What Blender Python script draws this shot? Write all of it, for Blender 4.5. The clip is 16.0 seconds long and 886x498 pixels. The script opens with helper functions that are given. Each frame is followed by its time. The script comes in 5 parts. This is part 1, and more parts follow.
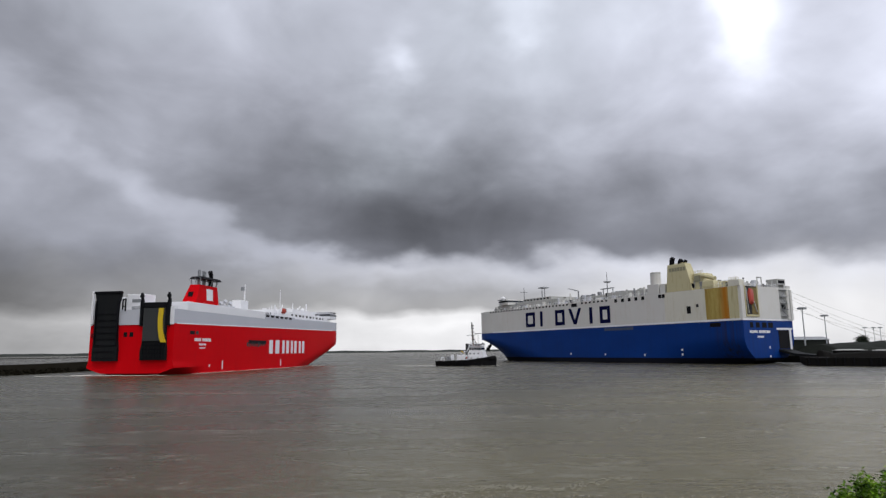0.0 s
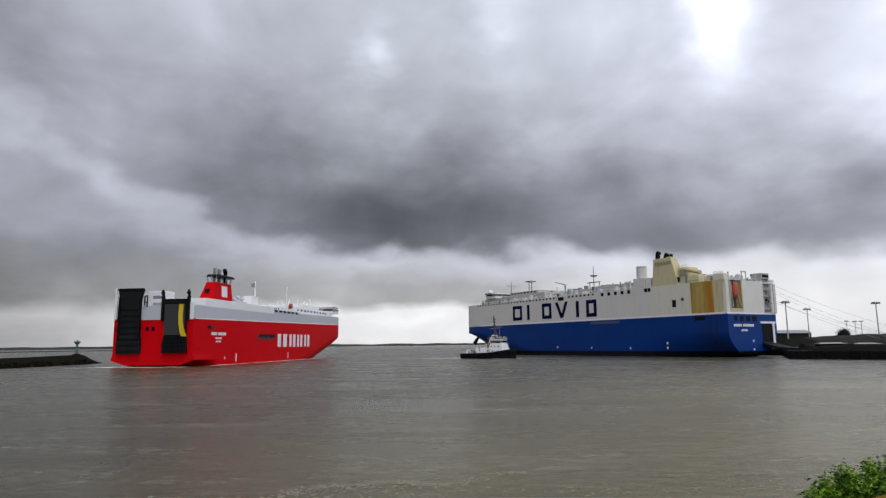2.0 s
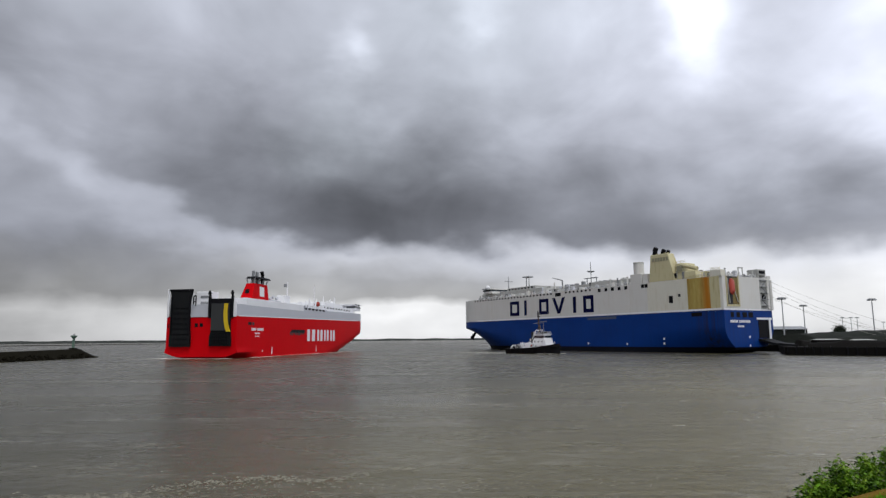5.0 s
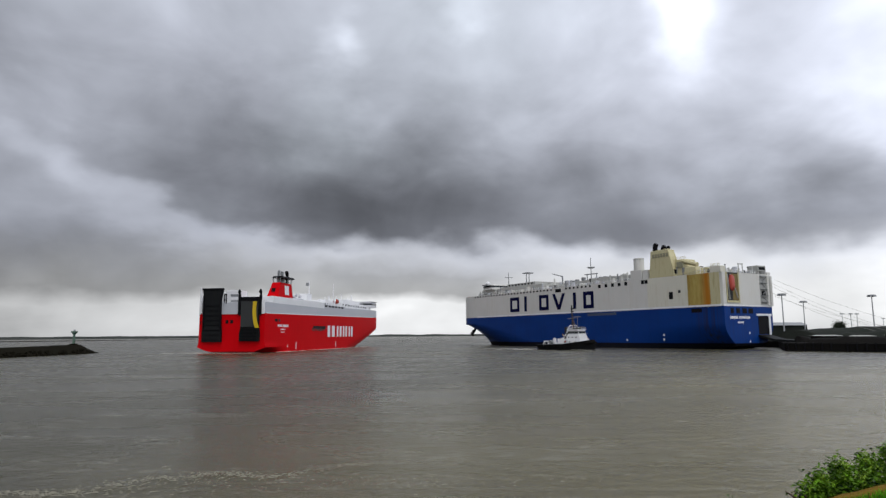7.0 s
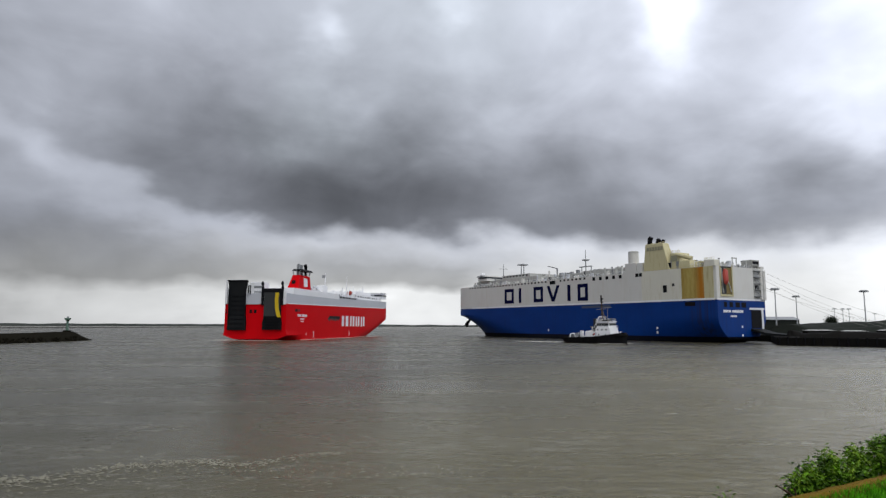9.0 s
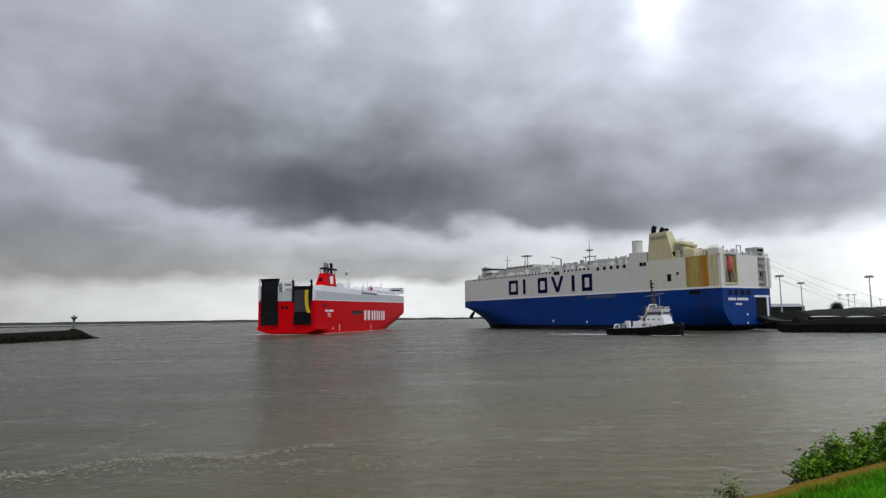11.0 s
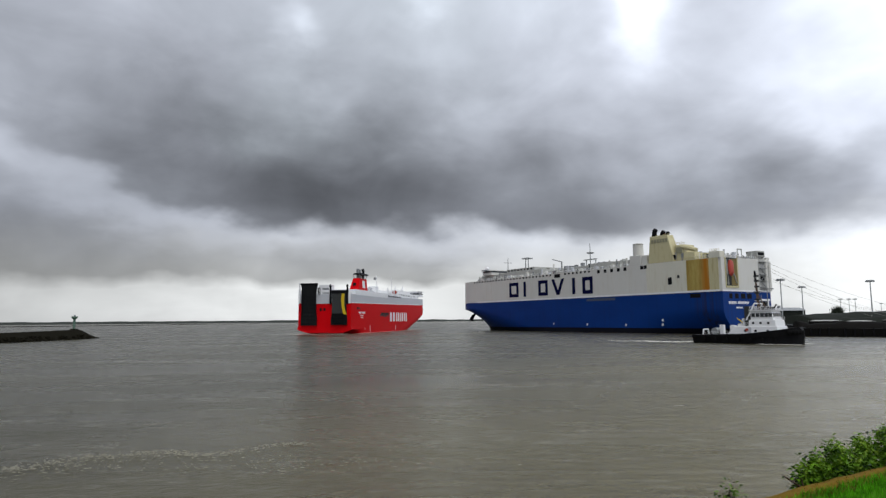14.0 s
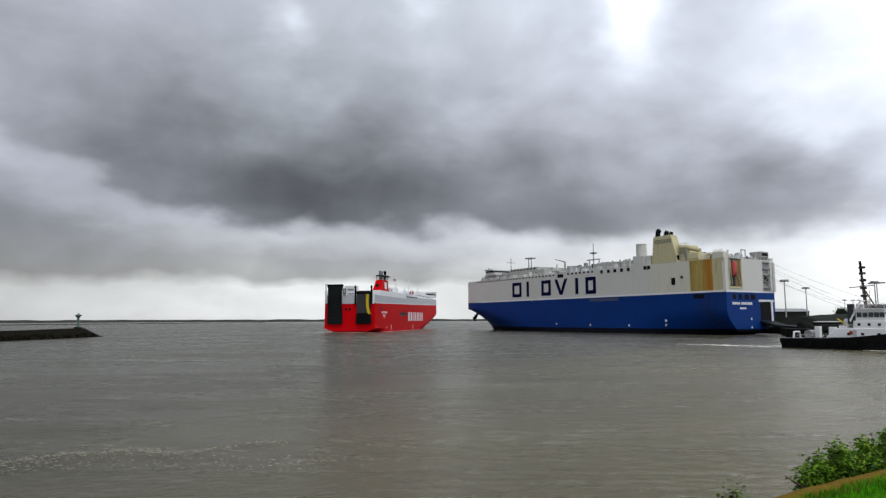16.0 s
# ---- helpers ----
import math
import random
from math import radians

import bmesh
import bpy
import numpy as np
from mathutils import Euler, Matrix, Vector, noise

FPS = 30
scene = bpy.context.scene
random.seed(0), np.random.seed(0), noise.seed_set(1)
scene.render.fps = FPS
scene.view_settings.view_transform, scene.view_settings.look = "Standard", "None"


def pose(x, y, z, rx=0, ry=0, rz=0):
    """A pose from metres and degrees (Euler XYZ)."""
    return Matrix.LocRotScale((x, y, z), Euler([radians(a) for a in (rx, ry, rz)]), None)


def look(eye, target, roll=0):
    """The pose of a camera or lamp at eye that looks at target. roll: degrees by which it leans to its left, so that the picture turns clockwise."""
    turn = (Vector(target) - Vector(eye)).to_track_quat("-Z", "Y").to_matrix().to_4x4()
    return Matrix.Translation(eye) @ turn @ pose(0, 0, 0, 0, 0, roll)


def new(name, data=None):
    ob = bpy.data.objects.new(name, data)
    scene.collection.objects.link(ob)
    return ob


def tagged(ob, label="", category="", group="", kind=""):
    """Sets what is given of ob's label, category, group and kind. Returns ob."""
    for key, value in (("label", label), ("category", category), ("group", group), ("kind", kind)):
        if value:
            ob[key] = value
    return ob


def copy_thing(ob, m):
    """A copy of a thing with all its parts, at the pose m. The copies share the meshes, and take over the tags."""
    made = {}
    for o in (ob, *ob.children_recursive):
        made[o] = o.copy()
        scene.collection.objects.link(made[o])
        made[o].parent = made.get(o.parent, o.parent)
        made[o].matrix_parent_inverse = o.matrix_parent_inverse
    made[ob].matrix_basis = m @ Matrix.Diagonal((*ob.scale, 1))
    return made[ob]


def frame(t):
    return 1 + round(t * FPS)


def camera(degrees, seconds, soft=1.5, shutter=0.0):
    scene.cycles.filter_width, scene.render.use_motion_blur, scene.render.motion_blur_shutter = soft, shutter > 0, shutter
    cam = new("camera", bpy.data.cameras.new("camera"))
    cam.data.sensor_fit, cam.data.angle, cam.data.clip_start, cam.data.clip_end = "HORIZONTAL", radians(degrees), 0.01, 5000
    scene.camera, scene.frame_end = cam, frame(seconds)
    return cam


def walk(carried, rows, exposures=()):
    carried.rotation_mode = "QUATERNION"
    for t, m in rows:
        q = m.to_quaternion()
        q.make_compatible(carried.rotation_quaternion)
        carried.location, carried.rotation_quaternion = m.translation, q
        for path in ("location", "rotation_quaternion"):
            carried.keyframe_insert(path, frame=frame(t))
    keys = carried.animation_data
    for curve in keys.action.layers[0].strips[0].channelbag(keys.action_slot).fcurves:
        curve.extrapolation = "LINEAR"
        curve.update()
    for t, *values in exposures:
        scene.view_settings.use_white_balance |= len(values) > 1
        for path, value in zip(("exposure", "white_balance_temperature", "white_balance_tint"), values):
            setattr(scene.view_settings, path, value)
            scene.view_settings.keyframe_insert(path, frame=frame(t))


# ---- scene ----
EYE = (0.0, 0.0, 6.2)
cam = camera(69.5, 16.0, soft=1.35)
# seconds, turn to the left, tilt up, lean, in degrees
LOOKS = (
    (0, 1.34, 9.08, -0.59),
    (0.5, 1.10, 8.89, -0.54),
    (1, 0.73, 8.73, -0.45),
    (1.5, 0.30, 8.59, -0.59),
    (2, 0.21, 8.49, -0.61),
    (2.5, 0.26, 8.47, -0.63),
    (3, 0.19, 8.42, -0.49),
    (3.5, 0.14, 8.35, -0.73),
    (4, 0.09, 8.27, -0.64),
    (6.5, -0.06, 7.76, -0.34),
    (7, 0.00, 7.70, -0.41),
    (7.5, 0.07, 7.67, -0.33),
    (8, 0.01, 7.63, -0.27),
    (8.5, -0.18, 7.43, 0.05),
    (9, -0.43, 6.88, 0.19),
    (9.2, -0.12, 6.47, -0.43),
    (11.5, -0.11, 6.19, -0.75),
    (12, -0.11, 6.16, -0.42),
    (12.5, 0.00, 6.17, -0.57),
    (13, 0.02, 6.28, -0.50),
    (13.5, -0.05, 6.35, -0.61),
    (14, -0.05, 6.39, -0.42),
    (14.5, -0.12, 6.37, -0.49),
    (15, -0.10, 6.41, -0.23),
    (15.5, 0.10, 6.35, 0.01),
    (16, 0.23, 6.36, -0.20),
)


def aim(pan, tilt, lean):
    a, b = radians(pan), radians(tilt)
    return look(EYE, (EYE[0] - math.sin(a) * math.cos(b), EYE[1] + math.cos(a) * math.cos(b), EYE[2] + math.sin(b)), lean)


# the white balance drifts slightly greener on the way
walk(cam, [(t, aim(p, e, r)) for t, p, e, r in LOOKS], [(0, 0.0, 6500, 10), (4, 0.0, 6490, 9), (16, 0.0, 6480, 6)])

# ---- light: an overcast, broken sky ----
world = bpy.data.worlds.new("sky")
scene.world = world
world.use_nodes = True
sky = world.node_tree.nodes.new("ShaderNodeTexSky")
sky.sky_type, sky.sun_disc = "NISHITA", False
sky.sun_elevation, sky.sun_rotation = radians(54.5), radians(163)
veil = world.node_tree.nodes.new("ShaderNodeMix")
veil.data_type = "RGBA"
veil.inputs[0].default_value = 0.88
veil.inputs[7].default_value = (7.2, 7.4, 7.8, 1)
world.node_tree.links.new(sky.outputs[0], veil.inputs[6])
world.node_tree.links.new(veil.outputs[2], world.node_tree.nodes["Background"].inputs[0])
world.node_tree.nodes["Background"].inputs[1].default_value = 0.1
# the veiled sun, behind the camera
sun = new("sun", bpy.data.lights.new("sun", "SUN"))
sun.data.energy, sun.data.angle, sun.data.color = 1.3, radians(14), (1.0, 0.97, 0.92)
sun.matrix_basis = look((0, 0, 900), (-0.2 * 640, 0.66 * 640, 0))
scene.view_settings.exposure = 0.0


# ---- node helpers ----
class Nodes:
    def __init__(self, name):
        self.mat = bpy.data.materials.new(name)
        self.mat.use_nodes = True
        self.tree = self.mat.node_tree
        self.bsdf = self.tree.nodes["Principled BSDF"]
        self.out = self.tree.nodes["Material Output"]

    def put(self, socket, value):
        if hasattr(value, "node"):
            self.tree.links.new(value, socket)
        else:
            socket.default_value = value

    def math(self, op, a, b=0.0, c=0.0, clamp=False):
        n = self.tree.nodes.new("ShaderNodeMath")
        n.operation, n.use_clamp = op, clamp
        for s, v in zip(n.inputs, (a, b, c)):
            self.put(s, v)
        return n.outputs[0]

    def noise(self, vec, scale, detail=4.0, rough=0.55, distort=0.0):
        n = self.tree.nodes.new("ShaderNodeTexNoise")
        self.put(n.inputs["Vector"], vec)
        n.inputs["Scale"].default_value, n.inputs["Detail"].default_value = scale, detail
        n.inputs["Roughness"].default_value, n.inputs["Distortion"].default_value = rough, distort
        return n.outputs["Fac"]

    def coord(self, which="Object", scale=(1, 1, 1)):
        n = self.tree.nodes.new("ShaderNodeTexCoord")
        m = self.tree.nodes.new("ShaderNodeMapping")
        self.tree.links.new(n.outputs[which], m.inputs[0])
        m.inputs["Scale"].default_value = scale
        return m.outputs[0]

    def ramp(self, fac, stops):
        n = self.tree.nodes.new("ShaderNodeValToRGB")
        while len(n.color_ramp.elements) < len(stops):
            n.color_ramp.elements.new(0.5)
        for e, (p, c) in zip(n.color_ramp.elements, stops):
            e.position, e.color = p, (*c, 1)
        self.put(n.inputs[0], fac)
        return n.outputs[0]

    def mix(self, fac, a, b, blend="MIX"):
        n = self.tree.nodes.new("ShaderNodeMix")
        n.data_type, n.blend_type = "RGBA", blend
        self.put(n.inputs[0], fac)
        for s, v in ((n.inputs[6], a), (n.inputs[7], b)):
            self.put(s, (*v, 1) if isinstance(v, tuple) and len(v) == 3 else v)
        return n.outputs[2]

    def sep(self, vec):
        n = self.tree.nodes.new("ShaderNodeSeparateXYZ")
        self.put(n.inputs[0], vec)
        return n.outputs

    def bump(self, height, strength=0.3, distance=0.02):
        n = self.tree.nodes.new("ShaderNodeBump")
        n.inputs["Strength"].default_value, n.inputs["Distance"].default_value = strength, distance
        self.put(n.inputs["Height"], height)
        self.put(self.bsdf.inputs["Normal"], n.outputs[0])

    def base(self, color, rough=0.5, metal=0.0):
        self.put(self.bsdf.inputs["Base Color"], (*color, 1) if isinstance(color, tuple) and len(color) == 3 else color)
        self.put(self.bsdf.inputs["Roughness"], rough)
        self.bsdf.inputs["Metallic"].default_value = metal
        return self.mat


def paint(name, color, rough=0.45, dirt=0.25, dirt_color=(0.16, 0.12, 0.08), run=0.12, metal=0.0, gloss=0.25):
    """Ship's paint: faded patches, dirt that runs down, uneven plates."""
    n = Nodes(name)
    big = n.noise(n.coord(scale=(0.12, 0.12, 0.12)), 1.0, 3)
    runs = n.noise(n.coord(scale=(0.9, 0.9, run)), 1.0, 5, 0.6)
    fine = n.noise(n.coord(), 3.0, 3)
    tone = n.mix(n.math("MULTIPLY", big, 0.35), color, tuple(c * 0.72 for c in color))
    f = n.math("MULTIPLY", n.math("SUBTRACT", runs, 0.52, clamp=True), dirt * 5, clamp=True)
    tone = n.mix(f, tone, dirt_color)
    n.bump(n.math("ADD", n.math("MULTIPLY", big, 0.7), n.math("MULTIPLY", fine, 0.3)), 0.12, 0.05)
    n.bsdf.inputs["Specular IOR Level"].default_value = gloss
    return n.base(tone, n.math("MULTIPLY_ADD", fine, 0.2, rough - 0.1), metal)


# ---- materials ----
def cloud_material():
    n = Nodes("cloud")
    d = n.tree.nodes.new("ShaderNodeVectorMath")
    d.operation = "NORMALIZE"
    n.tree.links.new(n.coord(), d.inputs[0])
    x, y, z = n.sep(d.outputs[0])
    az = n.math("MULTIPLY", n.math("ARCTAN2", x, y), 57.3)
    el = n.math("MULTIPLY", n.math("ARCSINE", z), 57.3)
    low = n.math("ADD", n.math("MAXIMUM", z, 0.0), 0.30)
    c = n.tree.nodes.new("ShaderNodeCombineXYZ")
    n.put(c.inputs[0], n.math("DIVIDE", x, low))
    n.put(c.inputs[1], n.math("DIVIDE", y, low))
    flat = c.outputs[0]
    w1, w2 = n.noise(flat, 2.2, 4), n.noise(n.coord(scale=(0.0009, 0.0009, 0.0016)), 2.2, 4, 0.45)
    near = n.math("MINIMUM", n.math("MULTIPLY_ADD", el, 0.5, 1.2), 7.0)
    az = n.math("ADD", az, n.math("MULTIPLY", n.math("SUBTRACT", w1, 0.5), 16))
    el = n.math("ADD", el, n.math("MULTIPLY", n.math("SUBTRACT", w2, 0.5), near))

    def step(value, lo, hi, out0=0.0, out1=1.0):
        m = n.tree.nodes.new("ShaderNodeMapRange")
        m.interpolation_type = "SMOOTHSTEP"
        for s, q in zip(m.inputs, (value, lo, hi, out0, out1)):
            n.put(s, q)
        return m.outputs[0]

    def spot(a, e, sa, se):
        p = n.math("POWER", n.math("ABSOLUTE", n.math("MULTIPLY", n.math("SUBTRACT", az, a), 1 / sa)), 2)
        q = n.math("POWER", n.math("ABSOLUTE", n.math("MULTIPLY", n.math("SUBTRACT", el, e), 1 / se)), 2)
        return n.math("POWER", 2.718, n.math("MULTIPLY", n.math("ADD", p, q), -1))
    # the dark cloud's base line rises towards the left
    rise = n.math("POWER", n.math("MINIMUM", n.math("MULTIPLY", n.math("MAXIMUM", n.math("SUBTRACT", -13, az), 0.0), 1 / 15), 1.9), 1.4)
    over = n.math("SUBTRACT", el, n.math("SUBTRACT", n.math("MULTIPLY_ADD", rise, 5.2, 7.8), step(az, 8, 22, 0.0, 1.2)))
    body = step(over, -0.7, 1.7)
    past = n.math("MULTIPLY", n.math("MAXIMUM", n.math("SUBTRACT", over, 2.2), 0.0), 1 / 8.2)
    fade = n.math("POWER", 2.718, n.math("MULTIPLY", n.math("MULTIPLY", past, past), -1))
    depth = n.math("MULTIPLY", n.math("MULTIPLY_ADD", spot(-5, 10, 18, 60), 0.14, 0.22), step(az, -36, -12, 0.3, 1.0))
    # a second, paler deck under it, open and bright along the horizon and towards the right
    def profile(*stops):
        return n.sep(n.ramp(n.math("DIVIDE", el, 20), [(e / 20, (b,) * 3) for e, b in stops]))[0]
    left = profile((0, 0.78), (2.9, 0.79), (4.0, 0.60), (7.5, 0.59), (10, 0.66), (14, 0.71))
    mid = profile((0, 0.90), (2.9, 0.90), (3.8, 0.64), (5.5, 0.65), (7, 0.76))
    side, right = step(az, -26, -8), step(az, 0, 15)
    under = n.math("ADD", n.math("MULTIPLY", left, n.math("SUBTRACT", 1, side)), n.math("MULTIPLY", mid, side))
    under = n.math("ADD", n.math("MULTIPLY", under, n.math("SUBTRACT", 1, right)), n.math("MULTIPLY", right, 0.89))
    lip = n.math("ADD", over, 1.8)
    lip = n.math("POWER", 2.718, n.math("MULTIPLY", n.math("MULTIPLY", lip, lip), -0.3))
    under = n.math("MULTIPLY_ADD", n.math("MULTIPLY", lip, step(az, -12, -24)), 0.07, under)
    above = n.math("SUBTRACT", n.math("MULTIPLY_ADD", step(az, -20, 30), 0.12, 0.765), n.math("MULTIPLY", fade, depth))
    v = n.math("ADD", n.math("MULTIPLY", under, n.math("SUBTRACT", 1, body)), n.math("MULTIPLY", above, body))
    # (52, 20) and (-54, 16): unseen spots, added to brighten and dim the water
    for a, e, sa, se, amp in ((22.5, 27, 4.0, 4.6, 0.32), (-9, 25, 1.6, 3.0, 0.17), (3, 28.5, 3.0, 1.8, 0.12), (12, 29, 4, 2.5, 0.05), (-5, 20, 2.2, 3.0, 0.06),
                              (34, 15, 3, 2.0, 0.10), (52, 20, 14, 20, 0.55), (-54, 16, 15, 16, -0.06), (-42, 2, 8, 5, -0.14), (26, 9.4, 13, 2.2, -0.10), (-14, 20, 9, 5, -0.04), (-3, 20, 8, 7, -0.06), (-6, 2.0, 4, 0.6, 0.06)):
        v = n.math("MULTIPLY_ADD", spot(a, e, sa, se), amp, v)
    puff = n.noise(n.coord(scale=(0.0008, 0.0008, 0.0010)), 1.7, 6, 0.47, 0.3)
    lump = n.noise(flat, 3.6, 5, 0.50, 0.6)
    broad = n.noise(flat, 1.2, 3, 0.40, 0.5)
    v = n.math("MULTIPLY_ADD", n.math("SUBTRACT", puff, 0.5), 0.26, v)
    v = n.math("MULTIPLY_ADD", n.math("SUBTRACT", broad, 0.5), 0.20, v)
    v = n.math("MULTIPLY_ADD", n.math("MULTIPLY", n.math("SUBTRACT", lump, 0.5), step(el, 8, 16)), 0.20, v)
    # thinner cloud behind the shore, towards the sun
    back = n.math("ADD", n.math("MULTIPLY", x, 0.55), n.math("MULTIPLY", y, -0.8))
    v = n.math("MULTIPLY_ADD", n.math("MAXIMUM", n.math("ADD", back, 0.1), 0.0), 0.18, v)
    v = n.math("POWER", n.math("MAXIMUM", v, 0.02), 2.2)
    tint = n.mix(step(el, 3, 10), (1.0, 1.0, 1.02), (0.94, 0.98, 1.14))
    tint = n.mix(n.math("MULTIPLY", n.math("SUBTRACT", broad, 0.45, clamp=True), n.math("MULTIPLY", step(el, 9, 18), 2.2), clamp=True), tint, (0.90, 1.0, 1.10))
    e = n.tree.nodes.new("ShaderNodeEmission")
    n.tree.links.new(tint, e.inputs[0])
    n.tree.links.new(v, e.inputs[1])
    n.tree.links.new(e.outputs[0], n.out.inputs[0])
    n.mat.cycles.emission_sampling = "NONE"
    return n.mat


def water_material():
    n = Nodes("river_water")
    p = n.coord()
    swell = n.noise(n.coord(scale=(0.07, 0.20, 1)), 1.0, 3, 0.5, 0.4)
    chop = n.noise(n.coord(scale=(0.75, 1.25, 1)), 1.0, 6, 0.66, 0.8)
    patch = n.noise(n.coord(scale=(0.031, 0.083, 1)), 1.0, 6, 0.62, 0.6)
    streak = n.noise(n.coord(scale=(0.025, 0.13, 1)), 1.0, 6, 0.65, 0.8)
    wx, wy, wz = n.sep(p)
    # silt colour painted paler near and right, where bright sky is mirrored
    sky_sheen = n.math("ADD", n.math("MULTIPLY_ADD", n.math("MINIMUM", wx, 32.0), 0.015, 0.55), n.math("MULTIPLY", wy, -0.0062))
    sky_sheen = n.math("ADD", sky_sheen, n.math("MULTIPLY", n.math("SUBTRACT", n.noise(n.coord(scale=(0.02, 0.035, 1)), 1.0, 4, 0.5, 0.6), 0.5), 0.9), clamp=True)
    silt_and_sheen = n.mix(sky_sheen, (0.036, 0.032, 0.018), (0.245, 0.214, 0.122))
    silt_and_sheen = n.mix(n.math("MULTIPLY", patch, 0.5), silt_and_sheen, (0.075, 0.068, 0.031))
    foam = n.math("MULTIPLY", n.math("SUBTRACT", n.math("MULTIPLY", streak, chop), 0.300, clamp=True), 5.0, clamp=True)
    col = n.mix(foam, silt_and_sheen, (0.30, 0.285, 0.24))
    n.bsdf.inputs["IOR"].default_value = 1.33
    h = n.math("ADD", n.math("MULTIPLY", swell, 0.6), n.math("MULTIPLY", chop, 0.4))
    n.bump(h, 1.0, 0.9)
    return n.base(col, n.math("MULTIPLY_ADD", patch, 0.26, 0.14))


def stone_material(name, dark, light, scale=1.0):
    n = Nodes(name)
    a, b = n.noise(n.coord(), 0.6 * scale, 6, 0.65), n.noise(n.coord(), 5 * scale, 4)
    n.bump(n.math("ADD", a, n.math("MULTIPLY", b, 0.4)), 0.6, 0.15)
    n.bsdf.inputs["Specular IOR Level"].default_value = 0.04
    return n.base(n.mix(n.math("MULTIPLY_ADD", b, 0.5, n.math("MULTIPLY", a, 0.6)), dark, light), 0.9)


def leaf_material(name, dark, light, gloss=0.45):
    n = Nodes(name)
    g = n.tree.nodes.new("ShaderNodeNewGeometry")
    v = n.noise(n.coord(), 5.0, 2)
    t = n.math("MULTIPLY_ADD", g.outputs["Random Per Island"], 0.5, n.math("MULTIPLY_ADD", v, 1.9, -0.85), clamp=True)
    n.bsdf.inputs["Specular IOR Level"].default_value = 0.08
    return n.base(n.mix(t, dark, light), gloss)


def rust_material():
    """Stained plating: olive film, orange rust run where the scuppers drain (ship's own coordinates)."""
    n = Nodes("rust_streaked_paint")
    s = n.noise(n.coord(scale=(0.5, 0.5, 0.05)), 1.0, 6, 0.6)
    f = n.noise(n.coord(scale=(1, 1, 0.3)), 1.4, 4)
    x = n.ramp(n.math("MULTIPLY_ADD", f, 0.25, n.math("MULTIPLY", s, 0.85)), [(0.2, (0.52, 0.44, 0.20)), (0.5, (0.42, 0.32, 0.09)), (0.75, (0.27, 0.17, 0.04))])
    y = n.sep(n.coord())[1]
    d = n.math("ADD", n.math("SUBTRACT", y, 6.6), n.math("MULTIPLY", n.math("SUBTRACT", s, 0.5), 5))
    k = n.math("POWER", 2.718, n.math("MULTIPLY", n.math("POWER", n.math("MULTIPLY", d, 0.5), 2), -1))
    x = n.mix(n.math("MULTIPLY", k, 0.95), x, (0.42, 0.15, 0.01))
    n.bsdf.inputs["Specular IOR Level"].default_value = 0.2
    return n.base(x, 0.7)


def blue_hull_material():
    """Blue paint, chalky amidships, with sooty runs down the after quarter (ship's own coordinates)."""
    n = Nodes("blue_hull_paint")
    big = n.noise(n.coord(scale=(0.05, 0.05, 0.12)), 1.0, 4)
    runs = n.noise(n.coord(scale=(0.7, 0.7, 0.05)), 1.0, 6, 0.6)
    fine = n.noise(n.coord(), 1.6, 4)
    tone = n.mix(big, (0.0004, 0.026, 0.155), (0.001, 0.042, 0.235))
    tone = n.mix(n.math("MULTIPLY", n.math("SUBTRACT", runs, 0.5, clamp=True), 0.9, clamp=True), tone, (0.006, 0.022, 0.07))
    y = n.sep(n.coord())[1]
    k = n.math("POWER", 2.718, n.math("MULTIPLY", n.math("POWER", n.math("MULTIPLY", n.math("SUBTRACT", y, 6.5), 0.2), 2), -1))
    drip = n.noise(n.coord(scale=(0.9, 0.9, 0.015)), 1.0, 3, 0.5)
    soot = n.math("MULTIPLY", n.math("MULTIPLY", n.math("SUBTRACT", drip, 0.40, clamp=True), 3.0, clamp=True), k)
    tone = n.mix(soot, tone, (0.02, 0.017, 0.012))
    n.bump(n.math("ADD", big, n.math("MULTIPLY", fine, 0.3)), 0.12, 0.06)
    n.bsdf.inputs["Specular IOR Level"].default_value = 0.12
    return n.base(tone, n.math("MULTIPLY_ADD", fine, 0.2, 0.4))


M = {}
M["cloud"] = cloud_material()
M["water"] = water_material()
M["blue"] = blue_hull_material()
M["boot"] = paint("dark_underwater_paint", (0.008, 0.009, 0.015), 0.6, 0.05, gloss=0.04)
M["white"] = paint("ship_white", (0.65, 0.64, 0.61), 0.45, 0.16, (0.42, 0.34, 0.2))
M["deck"] = paint("weathered_shaded_white", (0.42, 0.42, 0.40), 0.55, 0.3, (0.2, 0.17, 0.12))
M["cream"] = paint("yellowed_white", (0.56, 0.51, 0.31), 0.5, 0.55, (0.28, 0.20, 0.06))
M["pale_cream"] = paint("slightly_yellowed_white", (0.68, 0.66, 0.57), 0.5, 0.35, (0.42, 0.36, 0.2))
M["olive"] = rust_material()
M["letter"] = paint("dark_blue_lettering", (0.002, 0.004, 0.04), 0.5, 0.0, gloss=0.04)
M["red"] = paint("red_hull_paint", (0.58, 0.002, 0.006), 0.5, 0.14, (0.25, 0.004, 0.006), gloss=0.03)
M["grey"] = paint("light_grey_paint", (0.50, 0.51, 0.55), 0.45, 0.08, (0.3, 0.3, 0.3))
M["clean"] = paint("clean_white_paint", (0.80, 0.80, 0.82), 0.4, 0.06, (0.5, 0.5, 0.48))
M["ramp"] = paint("dark_ramp_steel", (0.012, 0.013, 0.014), 0.6, 0.25, (0.03, 0.027, 0.022), gloss=0.06)
